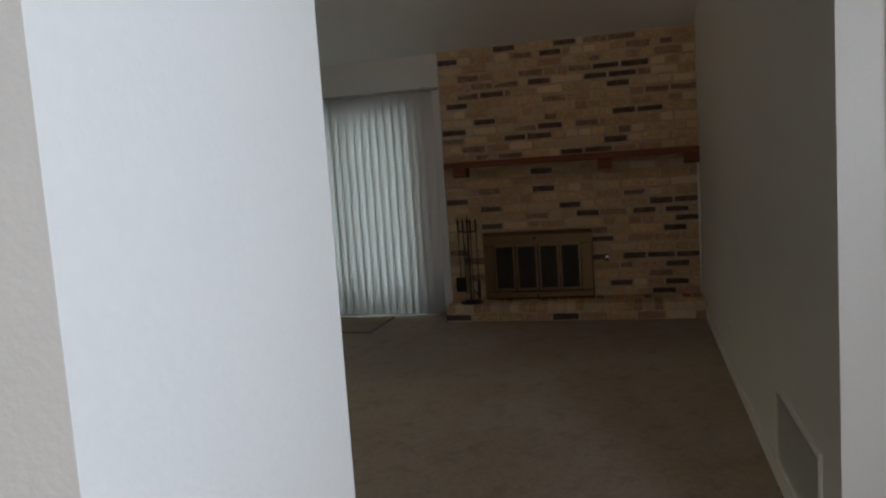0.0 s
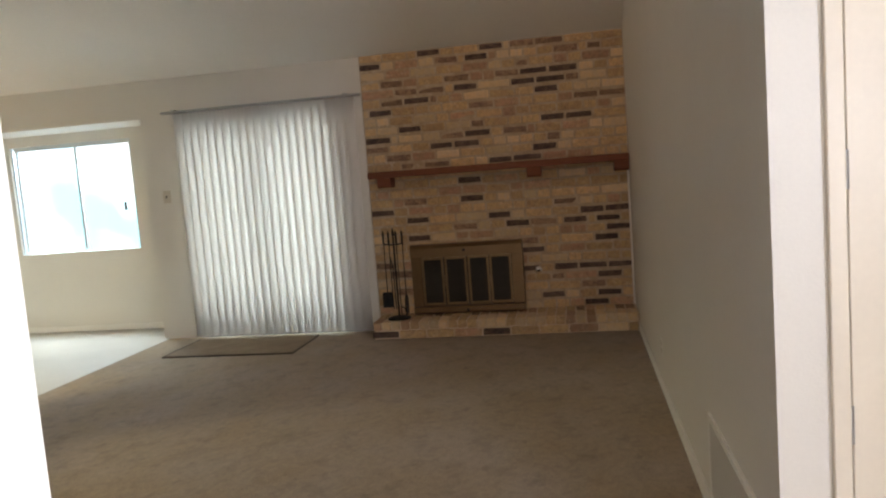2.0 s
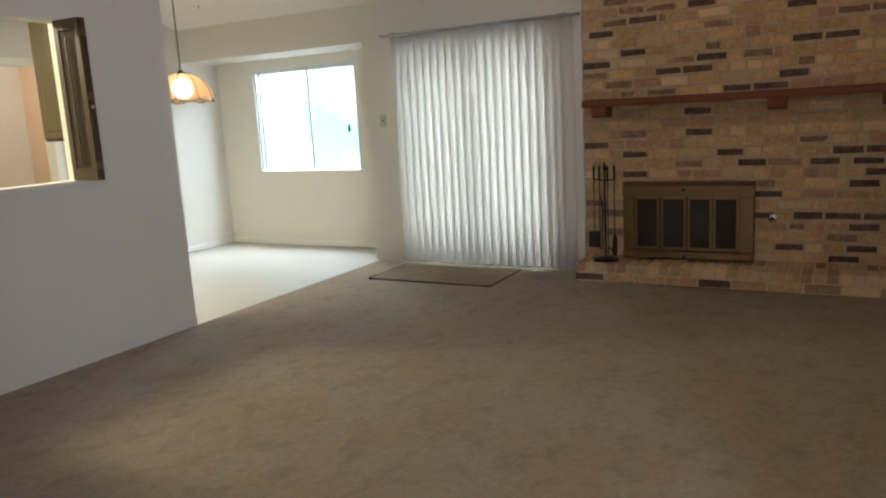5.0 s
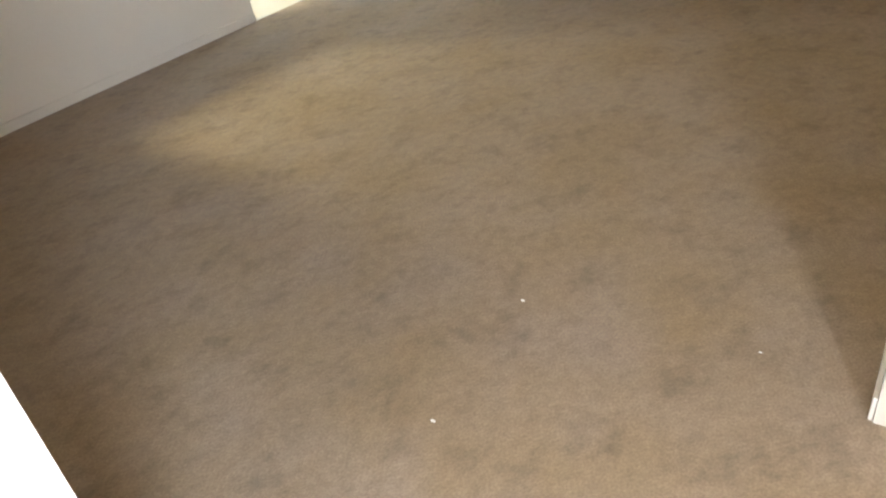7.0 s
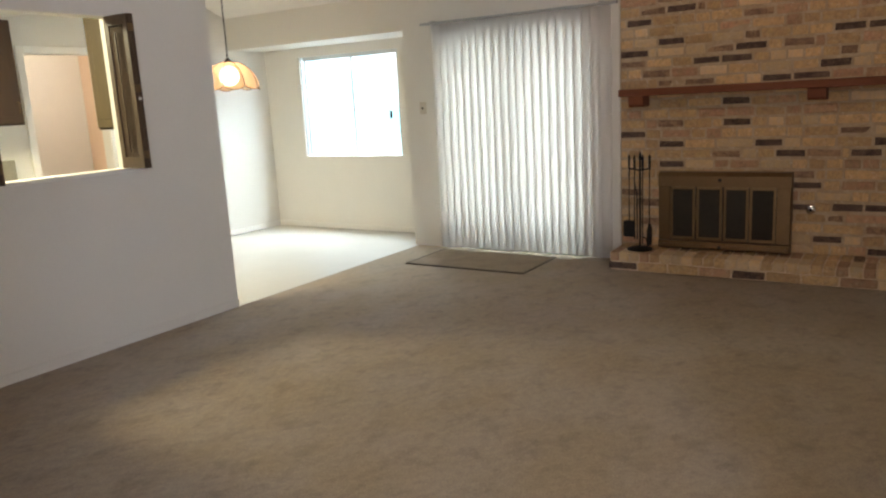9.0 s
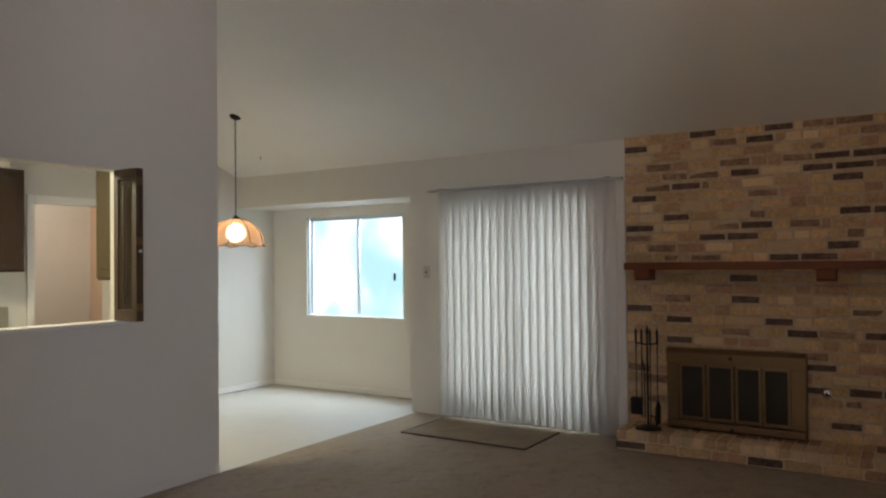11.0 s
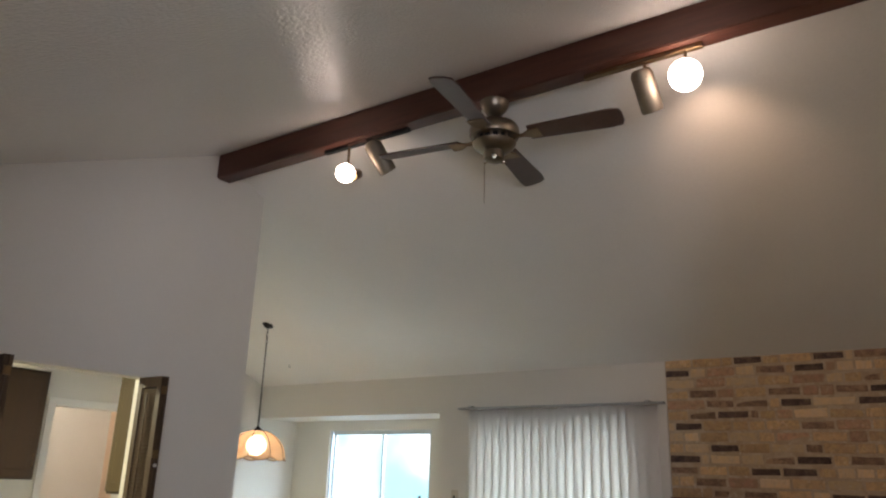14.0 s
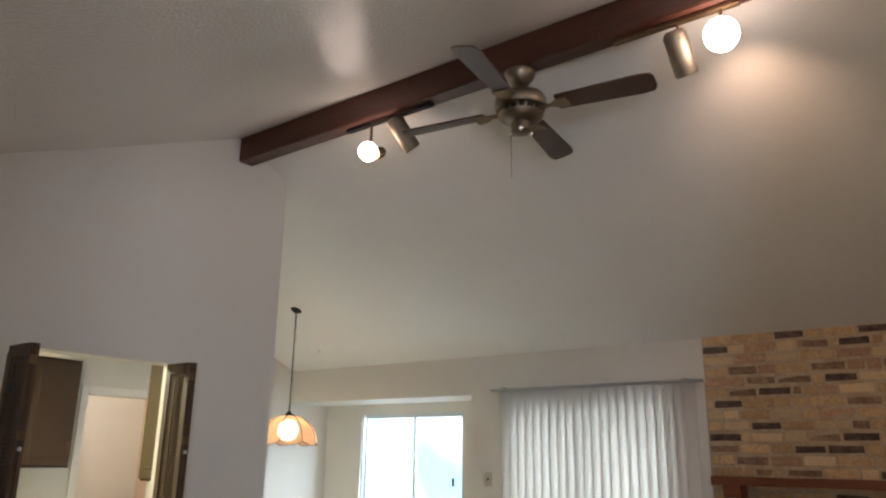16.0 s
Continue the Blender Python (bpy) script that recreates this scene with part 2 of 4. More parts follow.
def translucent_material(name, colour, share, glow=None, strength=0.0):
    m = bpy.data.materials.new(name)
    m.use_nodes = True
    n, l = m.node_tree.nodes, m.node_tree.links
    p = n["Principled BSDF"]
    p.inputs["Base Color"].default_value = (*colour, 1)
    p.inputs["Roughness"].default_value = 0.45
    if glow:
        p.inputs["Emission Color"].default_value = (*glow, 1)
        p.inputs["Emission Strength"].default_value = strength
    t = n.new("ShaderNodeBsdfTranslucent")
    t.inputs["Color"].default_value = (*colour, 1)
    mix = n.new("ShaderNodeMixShader")
    mix.inputs["Fac"].default_value = share
    l.new(p.outputs[0], mix.inputs[1])
    l.new(t.outputs[0], mix.inputs[2])
    l.new(mix.outputs[0], n["Material Output"].inputs["Surface"])
    return m


M_GLASS = glass_material("window_glass", (0.97, 1.0, 0.99))
M_FIREGLASS = material("smoked_glass", (0.026, 0.022, 0.018), 0.12, vary=0.2, scale=5, fine=30, bump=0.0)
M_SLAT = translucent_material("blind_slat", (0.89, 0.86, 0.82), 0.52)
M_SHADE = bpy.data.materials.new("amber_glass")
M_SHADE.use_nodes = True
sn, sl = M_SHADE.node_tree.nodes, M_SHADE.node_tree.links
clear, milky, both, lit = sn.new("ShaderNodeBsdfTransparent"), sn.new("ShaderNodeBsdfTranslucent"), sn.new("ShaderNodeMixShader"), sn.new("ShaderNodeMixShader")
clear.inputs["Color"].default_value = (1.0, 0.92, 0.78, 1)
milky.inputs["Color"].default_value = (0.90, 0.67, 0.44, 1)
sn["Principled BSDF"].inputs["Base Color"].default_value = (0.66, 0.46, 0.28, 1)
sn["Principled BSDF"].inputs["Roughness"].default_value = 0.2
both.inputs["Fac"].default_value, lit.inputs["Fac"].default_value = 0.5, 0.25
sl.new(clear.outputs[0], both.inputs[1])
sl.new(milky.outputs[0], both.inputs[2])
sl.new(both.outputs[0], lit.inputs[1])
sl.new(sn["Principled BSDF"].outputs[0], lit.inputs[2])
sl.new(lit.outputs[0], sn["Material Output"].inputs["Surface"])


# ---- mesh helpers ----
def box(bm, x0, x1, y0, y1, z0, z1, bevel=0.0):
    m = Matrix.LocRotScale(((x0 + x1) / 2, (y0 + y1) / 2, (z0 + z1) / 2), None, (abs(x1 - x0), abs(y1 - y0), abs(z1 - z0)))
    made = bmesh.ops.create_cube(bm, size=1, matrix=m)
    if bevel:
        edges = list({e for v in made["verts"] for e in v.link_edges})
        bmesh.ops.bevel(bm, geom=edges, offset=bevel, segments=2, affect="EDGES", profile=0.5)
    return bm


def boxed(*dims, bevel=0.0):
    return box(bmesh.new(), *dims, bevel=bevel)


def prism(bm, outline, axis, a, b):
    """A solid with the outline (two coordinates a point) drawn out along the axis from a to b."""
    def at(p, q):
        return {"x": (q, p[0], p[1]), "y": (p[0], q, p[1]), "z": (p[0], p[1], q)}[axis]
    one = [bm.verts.new(at(p, a)) for p in outline]
    two = [bm.verts.new(at(p, b)) for p in outline]
    k = len(outline)
    bm.faces.new(one)
    bm.faces.new(list(reversed(two)))
    for i in range(k):
        bm.faces.new((one[i], two[i], two[(i + 1) % k], one[(i + 1) % k]))
    bmesh.ops.recalc_face_normals(bm, faces=bm.faces)
    return bm


def lathe(bm, profile, segments=24, m=None):
    """A turned body from (radius, height) pairs."""
    rings = []
    for r, z in profile:
        rings.append([bm.verts.new((r * math.cos(2 * math.pi * i / segments), r * math.sin(2 * math.pi * i / segments), z)) for i in range(segments)])
    made = [v for ring in rings for v in ring]
    for a, b in zip(rings, rings[1:]):
        for i in range(segments):
            j = (i + 1) % segments
            bm.faces.new((a[i], a[j], b[j], b[i]))
    for ring, flip in ((rings[0], True), (rings[-1], False)):
        bm.faces.new(list(reversed(ring)) if flip else ring)
    if m:
        bmesh.ops.transform(bm, matrix=m, verts=made)
    return bm


def tube(bm, points, radius, sides=8):
    """A round bar along the points."""
    pts = [Vector(p) for p in points]
    rings = []
    for i, p in enumerate(pts):
        d = (pts[min(i + 1, len(pts) - 1)] - pts[max(i - 1, 0)]).normalized()
        q = d.to_track_quat("Z", "Y").to_matrix()
        rings.append([bm.verts.new(p + q @ Vector((radius * math.cos(2 * math.pi * k / sides), radius * math.sin(2 * math.pi * k / sides), 0))) for k in range(sides)])
    for a, b in zip(rings, rings[1:]):
        for k in range(sides):
            bm.faces.new((a[k], a[(k + 1) % sides], b[(k + 1) % sides], b[k]))
    bm.faces.new(list(reversed(rings[0])))
    bm.faces.new(rings[-1])
    return bm


def part(name, bm, mat, parent=None, label="", smooth=False):
    me = bpy.data.meshes.new(name)
    bm.normal_update()
    bm.to_mesh(me)
    bm.free()
    me.materials.append(mat)
    if smooth:
        for f in me.polygons:
            f.use_smooth = True
        me.set_sharp_from_angle(angle=radians(40))
    ob = new(name, me)
    if parent:
        ob.parent = parent
    if label:
        ob["label"] = label
    return ob


def thing(name, where, label, category, group=""):
    ob = new(name)
    ob.empty_display_size = 0.1
    ob.location = where
    return tagged(ob, label, category, group)


def structure(name, bm, mat, label, category="wall"):
    return tagged(part(name, bm, mat), label, category, kind="structure")


# ---- the plan ----
RIGHT, LEFT = 1.15, -3.171           # faces of the two long walls of the living room
BRICK, DOORWALL, BAY = 6.03, 6.045, 6.605   # faces of the far walls
WEST = -5.636                        # dining and kitchen west wall
RIDGE_Y, RIDGE_Z = 3.228, 3.573
NORTH_SLOPE, SOUTH_SLOPE = 0.41, 0.4247
FLAT_Y = RIDGE_Y - (RIDGE_Z - 2.44) / SOUTH_SLOPE


def ceiling_at(y):
    if y >= RIDGE_Y:
        return RIDGE_Z - NORTH_SLOPE * (y - RIDGE_Y)
    return max(2.44, RIDGE_Z - SOUTH_SLOPE * (RIDGE_Y - y))


def sloped(y0, y1, z0):
    """Outline in y and z of a wall that rises from z0 to the ceiling."""
    stops = [y for y in (FLAT_Y, RIDGE_Y) if y0 < y < y1]
    top = [(y, ceiling_at(y)) for y in [y0, *stops, y1]]
    return [(y0, z0), (y1, z0), *reversed(top)]


# floors
structure("floor_carpet", boxed(LEFT, 2.3, -2.72, 6.05, -0.1, 0.0), M_CARPET, "worn brown cut-pile carpet over the whole living room", "floor")
structure("floor_vinyl", boxed(-7.6, LEFT, 0.4, 6.64, -0.1, -0.006), M_VINYL, "pale cream vinyl floor of the dining area", "floor")

# right wall with its end at the closet
wall = bmesh.new()
prism(wall, sloped(1.59, 6.15, 0), "x", RIGHT, RIGHT + 0.12)
structure("wall_east", wall, M_WALL, "long plain cream painted wall beside the fireplace")
# closet front with the raised door opening
wall = bmesh.new()
box(wall, RIGHT, 1.309, 1.456, 1.59, 0, 2.83)
box(wall, 1.309, 2.03, 1.456, 1.59, 0, 0.486)
box(wall, 1.309, 2.03, 1.456, 1.59, 2.05, 2.83)
box(wall, 2.03, 2.42, 1.456, 1.59, 0, 2.83)
structure("wall_closet", wall, M_WALL, "cream painted closet front with a raised door")
# unseen hall wall, with an opening added to let daylight onto the block
wall = bmesh.new()
box(wall, 2.3, 2.42, -2.6, -1.45, 0, 2.6)
box(wall, 2.3, 2.42, -1.45, -0.55, 2.1, 2.6)
box(wall, 2.3, 2.42, -0.55, 1.456, 0, 2.83)
structure("wall_hall_east", wall, M_WALL, "cream painted hall wall")
# unseen entry wall; its doorway is added to let daylight in
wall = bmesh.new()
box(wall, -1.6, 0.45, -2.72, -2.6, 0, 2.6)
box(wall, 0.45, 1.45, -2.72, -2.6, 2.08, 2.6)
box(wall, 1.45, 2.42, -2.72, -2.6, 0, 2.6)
structure("wall_entry", wall, M_WALL, "cream painted unseen entry wall with an opening added for daylight")
structure("wall_hall_block", boxed(-1.6, 0.294, -0.308, 0.135, 0, 2.44), M_WALL, "white painted end of the hall wall")
structure("wall_hall_west", boxed(-1.72, -1.6, -2.72, 0.135, 0, 2.44), M_WALL, "cream painted hall wall")
structure("wall_south", boxed(LEFT - 0.12, -1.72, 0.015, 0.135, 0, 2.44), M_WALL, "cream painted south wall of the living room")

# left wall with the serving opening
PASS = (1.98, 2.92, 1.10, 2.015)
wall = bmesh.new()
prism(wall, sloped(0.135, PASS[0], 0), "x", LEFT - 0.12, LEFT)
prism(wall, [(PASS[0], 0), (PASS[1], 0), (PASS[1], PASS[2]), (PASS[0], PASS[2])], "x", LEFT - 0.12, LEFT)
prism(wall, sloped(PASS[0], PASS[1], PASS[3]), "x", LEFT - 0.12, LEFT)
prism(wall, sloped(PASS[1], 3.656, 0), "x", LEFT - 0.12, LEFT)
structure("wall_west", wall, M_WALL, "cream painted partition with a serving opening to the kitchen")

# patio door wall
SLIDE = (-2.83, -1.38, 2.02)
wall = bmesh.new()
top = ceiling_at(DOORWALL)
box(wall, -3.222, SLIDE[0], DOORWALL, DOORWALL + 0.14, 0, top)
box(wall, SLIDE[0], SLIDE[1], DOORWALL, DOORWALL + 0.14, SLIDE[2], top)
box(wall, SLIDE[1], -1.085, DOORWALL, DOORWALL + 0.14, 0, top)
structure("wall_north", wall, M_WALL, "cream painted wall round the patio door")
# bay header and the bay
structure("bay_header", boxed(WEST, -3.222, DOORWALL, DOORWALL + 0.12, 2.072, top), M_WALL, "cream painted header over the window bay", "header")
structure("bay_ceiling", boxed(WEST, -3.222, DOORWALL + 0.12, 6.75, 2.072, 2.2), M_WALL, "flat cream ceiling of the window bay", "ceiling")
structure("wall_bay_east", boxed(-3.222, -3.10, DOORWALL + 0.14, 6.75, 0, 2.2), M_WALL, "cream painted return of the window bay")
WIN = (-5.103, -3.707, 0.835, 1.966)
wall = bmesh.new()
box(wall, WEST, WIN[0], BAY, BAY + 0.14, 0, 2.072)
box(wall, WIN[1], -3.222, BAY, BAY + 0.14, 0, 2.072)
box(wall, WIN[0], WIN[1], BAY, BAY + 0.14, 0, WIN[2])
box(wall, WIN[0], WIN[1], BAY, BAY + 0.14, WIN[3], 2.072)
structure("wall_bay", wall, M_WALL, "cream painted window wall of the dining bay")

# west wall of dining and kitchen with a doorway
DOORWAY = (3.72, 4.45, 2.0)
wall = bmesh.new()
prism(wall, sloped(0.4, DOORWAY[0], 0), "x", WEST - 0.12, WEST)
prism(wall, sloped(DOORWAY[0], DOORWAY[1], DOORWAY[2]), "x", WEST - 0.12, WEST)
prism(wall, sloped(DOORWAY[1], 6.1, 0), "x", WEST - 0.12, WEST)
box(wall, WEST - 0.12, WEST, 6.1, 6.745, 0, 2.38)
structure("wall_dining_west", wall, M_WALL, "pale cream dining wall lit by the window")
structure("wall_kitchen_south", boxed(WEST - 0.12, LEFT - 0.12, 0.28, 0.4, 0, 2.6), M_WALL, "cream painted kitchen wall")
structure("bulkhead", prism(bmesh.new(), sloped(3.35, 3.656, 2.30), "x", WEST, LEFT - 0.12), M_WALL, "cream painted bulkhead between kitchen and dining area", "bulkhead")
room = bmesh.new()
box(room, -7.72, -7.6, 2.4, 5.6, 0, 2.5)
box(room, -7.6, WEST - 0.12, 2.4, 2.52, 0, 2.5)
structure("wall_back_room", room, M_ROOM, "plain pale cream walls of the back room")
structure("wall_back_room_north", boxed(-7.6, WEST - 0.12, 5.48, 5.6, 0, 2.5), M_ROOM_WARM_LIT, "end wall of the back room with warm light put into its colour")
structure("ceiling_back_room", boxed(-7.72, WEST - 0.12, 2.4, 5.6, 2.5, 2.6), M_WALL, "plain back room ceiling", "ceiling")

# ceilings
up = bmesh.new()
prism(up, [(RIDGE_Y, RIDGE_Z), (6.745, RIDGE_Z - NORTH_SLOPE * (6.745 - RIDGE_Y)), (6.745, RIDGE_Z - NORTH_SLOPE * (6.745 - RIDGE_Y) + 0.15), (RIDGE_Y, RIDGE_Z + 0.15)], "x", WEST - 0.12, 1.4)
structure("ceiling_north", up, M_CEIL_N, "sloping off-white textured ceiling", "ceiling")
up = bmesh.new()
prism(up, [(FLAT_Y, 2.44), (RIDGE_Y, RIDGE_Z), (RIDGE_Y, RIDGE_Z + 0.15), (FLAT_Y, 2.59)], "x", WEST - 0.12, 2.42)
structure("ceiling_south", up, M_CEIL, "sloping off-white ceiling with glossy knockdown texture", "ceiling")
structure("ceiling_hall", boxed(WEST - 0.12, 2.42, -2.72, FLAT_Y, 2.44, 2.59), M_CEIL, "flat off-white hall ceiling", "ceiling")
structure("ceiling_kitchen", boxed(WEST, LEFT - 0.12, 0.4, 3.35, 2.40, 2.44), M_CEIL, "flat off-white kitchen ceiling", "ceiling")

# skirting, trim
trim = bmesh.new()
box(trim, RIGHT - 0.012, RIGHT - 0.001, 1.46, 5.65, 0, 0.075, 0.003)
structure("baseboard_east", trim, M_TRIM, "low cream painted baseboard", "baseboard")
structure("baseboard_west", boxed(LEFT + 0.001, LEFT + 0.011, 0.14, 3.656, 0, 0.06, bevel=0.003), M_WALL, "low cream painted baseboard", "baseboard")
structure("baseboard_bay", boxed(WEST + 0.012, -3.23, BAY - 0.012, BAY - 0.001, 0, 0.06, bevel=0.003), M_TRIM, "low cream painted baseboard", "baseboard")
structure("baseboard_dining", boxed(WEST + 0.001, WEST + 0.012, 4.52, BAY - 0.013, 0, 0.06, bevel=0.003), M_TRIM, "low cream painted baseboard", "baseboard")
structure("corner_trim", boxed(-1.16, -1.088, DOORWALL - 0.02, DOORWALL - 0.001, 0.0, 2.09, bevel=0.003), M_TRIM, "white painted corner trim beside the bricks", "trim")
structure("corner_bead", boxed(RIGHT - 0.018, RIGHT - 0.002, BRICK - 0.02, BRICK - 0.004, 0.15, 1.28), M_TRIM, "white caulked trim where brick meets wall", "trim")
trim = bmesh.new()
box(trim, LEFT - 0.12, LEFT + 0.02, PASS[0] - 0.02, PASS[1] + 0.02, PASS[2] - 0.022, PASS[2] + 0.002, 0.004)
structure("opening_sill", trim, M_TRIM, "cream painted sill of the serving opening", "sill")


# ---- fireplace ----
ROWS_Z0, COURSE, BRICK_LEN = 0.022, 0.0792, 0.222
DARK = {2: (0.83,), 3: (0.47, 0.94), 4: (-0.82, 0.81), 5: (0.95,), 6: (-0.85, 0.27, 0.59, 0.83, 1.05), 7: (-1.0,), 8: (0.32,), 9: (0.27, 0.94),
        10: (-0.67, 1.04), 11: (0.2, 0.43, 0.69, 0.96), 12: (-0.67, 0.05, 0.83, 1.05), 13: (-0.98,), 14: (-0.68, -0.18), 16: (-0.19,)}
DARK.update({18: (-0.68, -0.45, 0.09, 0.34), 19: (0.47,), 20: (-0.98, -0.41, -0.18), 21: (-0.96, -0.31, -0.08, 0.23), 22: (-0.68, 0.55, 0.78),
             24: (-0.93, 0.83), 25: (-0.82, -0.59, 0.51), 26: (-0.69, -0.45, -0.17, 0.32, 0.57), 27: (-0.81, 0.19, 0.43, 0.68), 29: (-1.0, -0.32, -0.06, 0.69), 30: (-0.47, 0.07, 0.33, 0.57)})


def brick_mesh(name, seed, mat, size=(BRICK_LEN, 0.03, 0.067)):
    rnd = random.Random(seed)
    bm = boxed(-0.5 * size[0], 0.5 * size[0], -0.5 * size[1], 0.5 * size[1], -0.5 * size[2], 0.5 * size[2])
    bmesh.ops.bevel(bm, geom=bm.edges[:], offset=0.007, segments=1, affect="EDGES")
    for v in bm.verts:
        v.co += Vector((rnd.uniform(-1, 1), rnd.uniform(-1, 1), rnd.uniform(-1, 1))) * 0.0036
    me = bpy.data.meshes.new(name)
    bm.to_mesh(me)
    bm.free()
    me.materials.append(mat)
    return me


KINDS = {k: [brick_mesh("brick", i * 7 + j, m) for i in range(3)] for j, (k, m) in enumerate((("tan", M_BRICK), ("pale", M_BRICK_PALE), ("red", M_BRICK_RED), ("umber", M_BRICK_UMBER), ("dark", M_BRICK_DARK)))}
fire_wall = structure("wall_fireplace", prism(bmesh.new(), sloped(6.0345, 6.30, 0), "x", -1.085, RIGHT), M_MORTAR, "tan and dark brick fireplace wall with sandy mortar")
dice = random.Random(5)


def lay(parent, kind, x, y, z, length, turn=None):
    ob = new("brick", dice.choice(KINDS[kind]))
    ob.parent = parent
    ob.location = (x, y + dice.uniform(-0.0025, 0.0025), z + dice.uniform(-0.0015, 0.0015))
    ob.rotation_euler = turn or (dice.uniform(-0.006, 0.006), dice.uniform(-0.005, 0.005), dice.uniform(-0.008, 0.008))
    ob.scale = (length / BRICK_LEN, 1, dice.uniform(0.70, 0.84) if kind in ("dark", "umber") else dice.uniform(0.9, 1.02))
    return ob


def common():
    r = dice.random()
    return "tan" if r < 0.55 else "pale" if r < 0.74 else "red" if r < 0.95 else "umber"


X0, X1, JOINT = -1.083, RIGHT - 0.002, 0.014
for row in range(2, 31):
    z = ROWS_Z0 + COURSE * row
    if row == 30:
        z -= 0.004
    marks = [m for m in DARK.get(row, ())]
    spans, cursor = [], X0
    for m in marks:
        a, b = max(m - 0.097, X0), min(m + 0.097, X1)
        if a - cursor > 0.05:
            spans.append((cursor, a - JOINT, None))
        else:
            a = cursor
        spans.append((a, b, "dark"))
        cursor = b + JOINT
    if X1 - cursor > 0.03:
        spans.append((cursor, X1, None))
    for a, b, kind in spans:
        if kind:
            lay(fire_wall, kind if dice.random() < 0.66 else "umber", (a + b) / 2, BRICK + 0.015, z, b - a)
            continue
        left = a
        while b - left > 0.02:
            want = BRICK_LEN * dice.uniform(0.86, 1.0) if dice.random() > 0.48 else BRICK_LEN * 0.45
            if left == a and row % 2:
                want *= 0.52
            if b - left - want < 0.07:
                want = b - left
            if want > 0.29:
                want = (b - left - JOINT) / 2
            lay(fire_wall, common(), left + want / 2, BRICK + 0.015, z, want)
            left += want + JOINT

# raised hearth: a course of stretchers with a course of headers over it
HX0, HX1, HY = -1.057, RIGHT - 0.004, 5.655
hearth = structure("hearth", boxed(HX0 + 0.012, HX1, HY + 0.012, 6.029, 0, 0.139), M_MORTAR, "low raised brick hearth with a course of headers", "hearth")
x = HX0
while x < HX1 - 0.05:
    w = min(BRICK_LEN, HX1 - x)
    lay(hearth, "dark" if abs(x + 0.95) < 0.12 or abs(x + 0.12) < 0.11 else common(), x + w / 2, HY + 0.015, 0.036, w)
    x += w + JOINT
x = HY + 0.03
while x < 5.98:
    ob = lay(hearth, common(), HX0 + 0.015, x + 0.1, 0.036, 0.17, (0, 0, radians(90)))
    x += 0.18
HEAD = {k: [brick_mesh("brick", 40 + i * 7 + j, m, (0.070, 0.19, 0.068)) for i in range(2)] for j, (k, m) in enumerate((("tan", M_BRICK), ("pale", M_BRICK_PALE), ("red", M_BRICK_RED), ("umber", M_BRICK_UMBER)))}
count = int((HX1 - HX0) / 0.081)
for i in range(count):
    for depth in (0, 1):
        ob = new("brick", dice.choice(HEAD[dice.choice(["tan", "pale", "pale", "pale", "pale", "pale", "red"] if depth == 0 else ["tan", "tan", "red", "umber"])]))
        ob.parent = hearth
        ob.location = (HX0 + 0.04 + i * 0.0812, HY + 0.097 + depth * 0.2, 0.112 + dice.uniform(-0.002, 0.002))
        ob.rotation_euler = (0, 0, dice.uniform(-0.02, 0.02))

# mantel shelf on three brackets
mantel = thing("mantel_shelf", (0.05, 5.95, 1.36), "reddish brown stained wooden mantel shelf on brackets", "mantel")


def child(name, bm, mat, parent, label="", smooth=False):
    """A part drawn in room coordinates under a thing."""
    ob = part(name, bm, mat, parent, label, smooth)
    ob.matrix_parent_inverse = Matrix.Translation(parent.location).inverted() if parent.parent is None else ob.matrix_parent_inverse
    return ob


plank = boxed(-1.045, RIGHT - 0.006, 5.855, 6.028, 1.358, 1.414, bevel=0.006)
bmesh.ops.subdivide_edges(plank, edges=[e for e in plank.edges if e.calc_length() > 1], cuts=24)
for v in plank.verts:
    v.co += Vector((0, noise.noise(v.co * 7) * 0.004, noise.noise(v.co * 5) * 0.003))
child("shelf", plank, M_MANTEL, mantel)
for x in (-0.905, 0.375, 1.085):
    br = bmesh.new()
    prism(br, [(5.862, 1.357), (6.028, 1.357), (6.028, 1.275), (5.885, 1.275), (5.866, 1.295)], "x", x - 0.06, x + 0.058)
    child("bracket", br, M_MANTEL, mantel)

# brass screen with four glass doors
FX0, FX1, FZ0, FZ1 = -0.745, 0.231, 0.152, 0.757
screen = thing("fireplace_screen", (-0.257, 5.98, 0.152), "antique brass fireplace surround with four dark glass doors", "fireplace screen")
top = bmesh.new()
prism(top, [(6.028, FZ1), (5.965, FZ1), (5.935, FZ1 - 0.03), (5.935, 0.645), (6.028, 0.645)], "x", FX0, FX1)
child("hood", top, M_BRASS, screen)
for a, b in ((FX0, -0.655), (0.130, FX1)):
    child("side_frame", boxed(a, b, 5.945, 6.028, FZ0 + 0.062, 0.644, bevel=0.006), M_BRASS, screen)
child("bottom_rail", boxed(FX0, FX1, 5.925, 6.028, FZ0, FZ0 + 0.06, bevel=0.008), M_BRASS, screen)
child("ash_lip", boxed(FX0 + 0.02, FX1 - 0.02, 5.905, 5.926, FZ0 + 0.012, FZ0 + 0.04, bevel=0.006), M_BRASS, screen)
child("firebox_back", boxed(-0.655, 0.13, 6.0, 6.028, FZ0 + 0.06, 0.645), M_SOOT, screen)
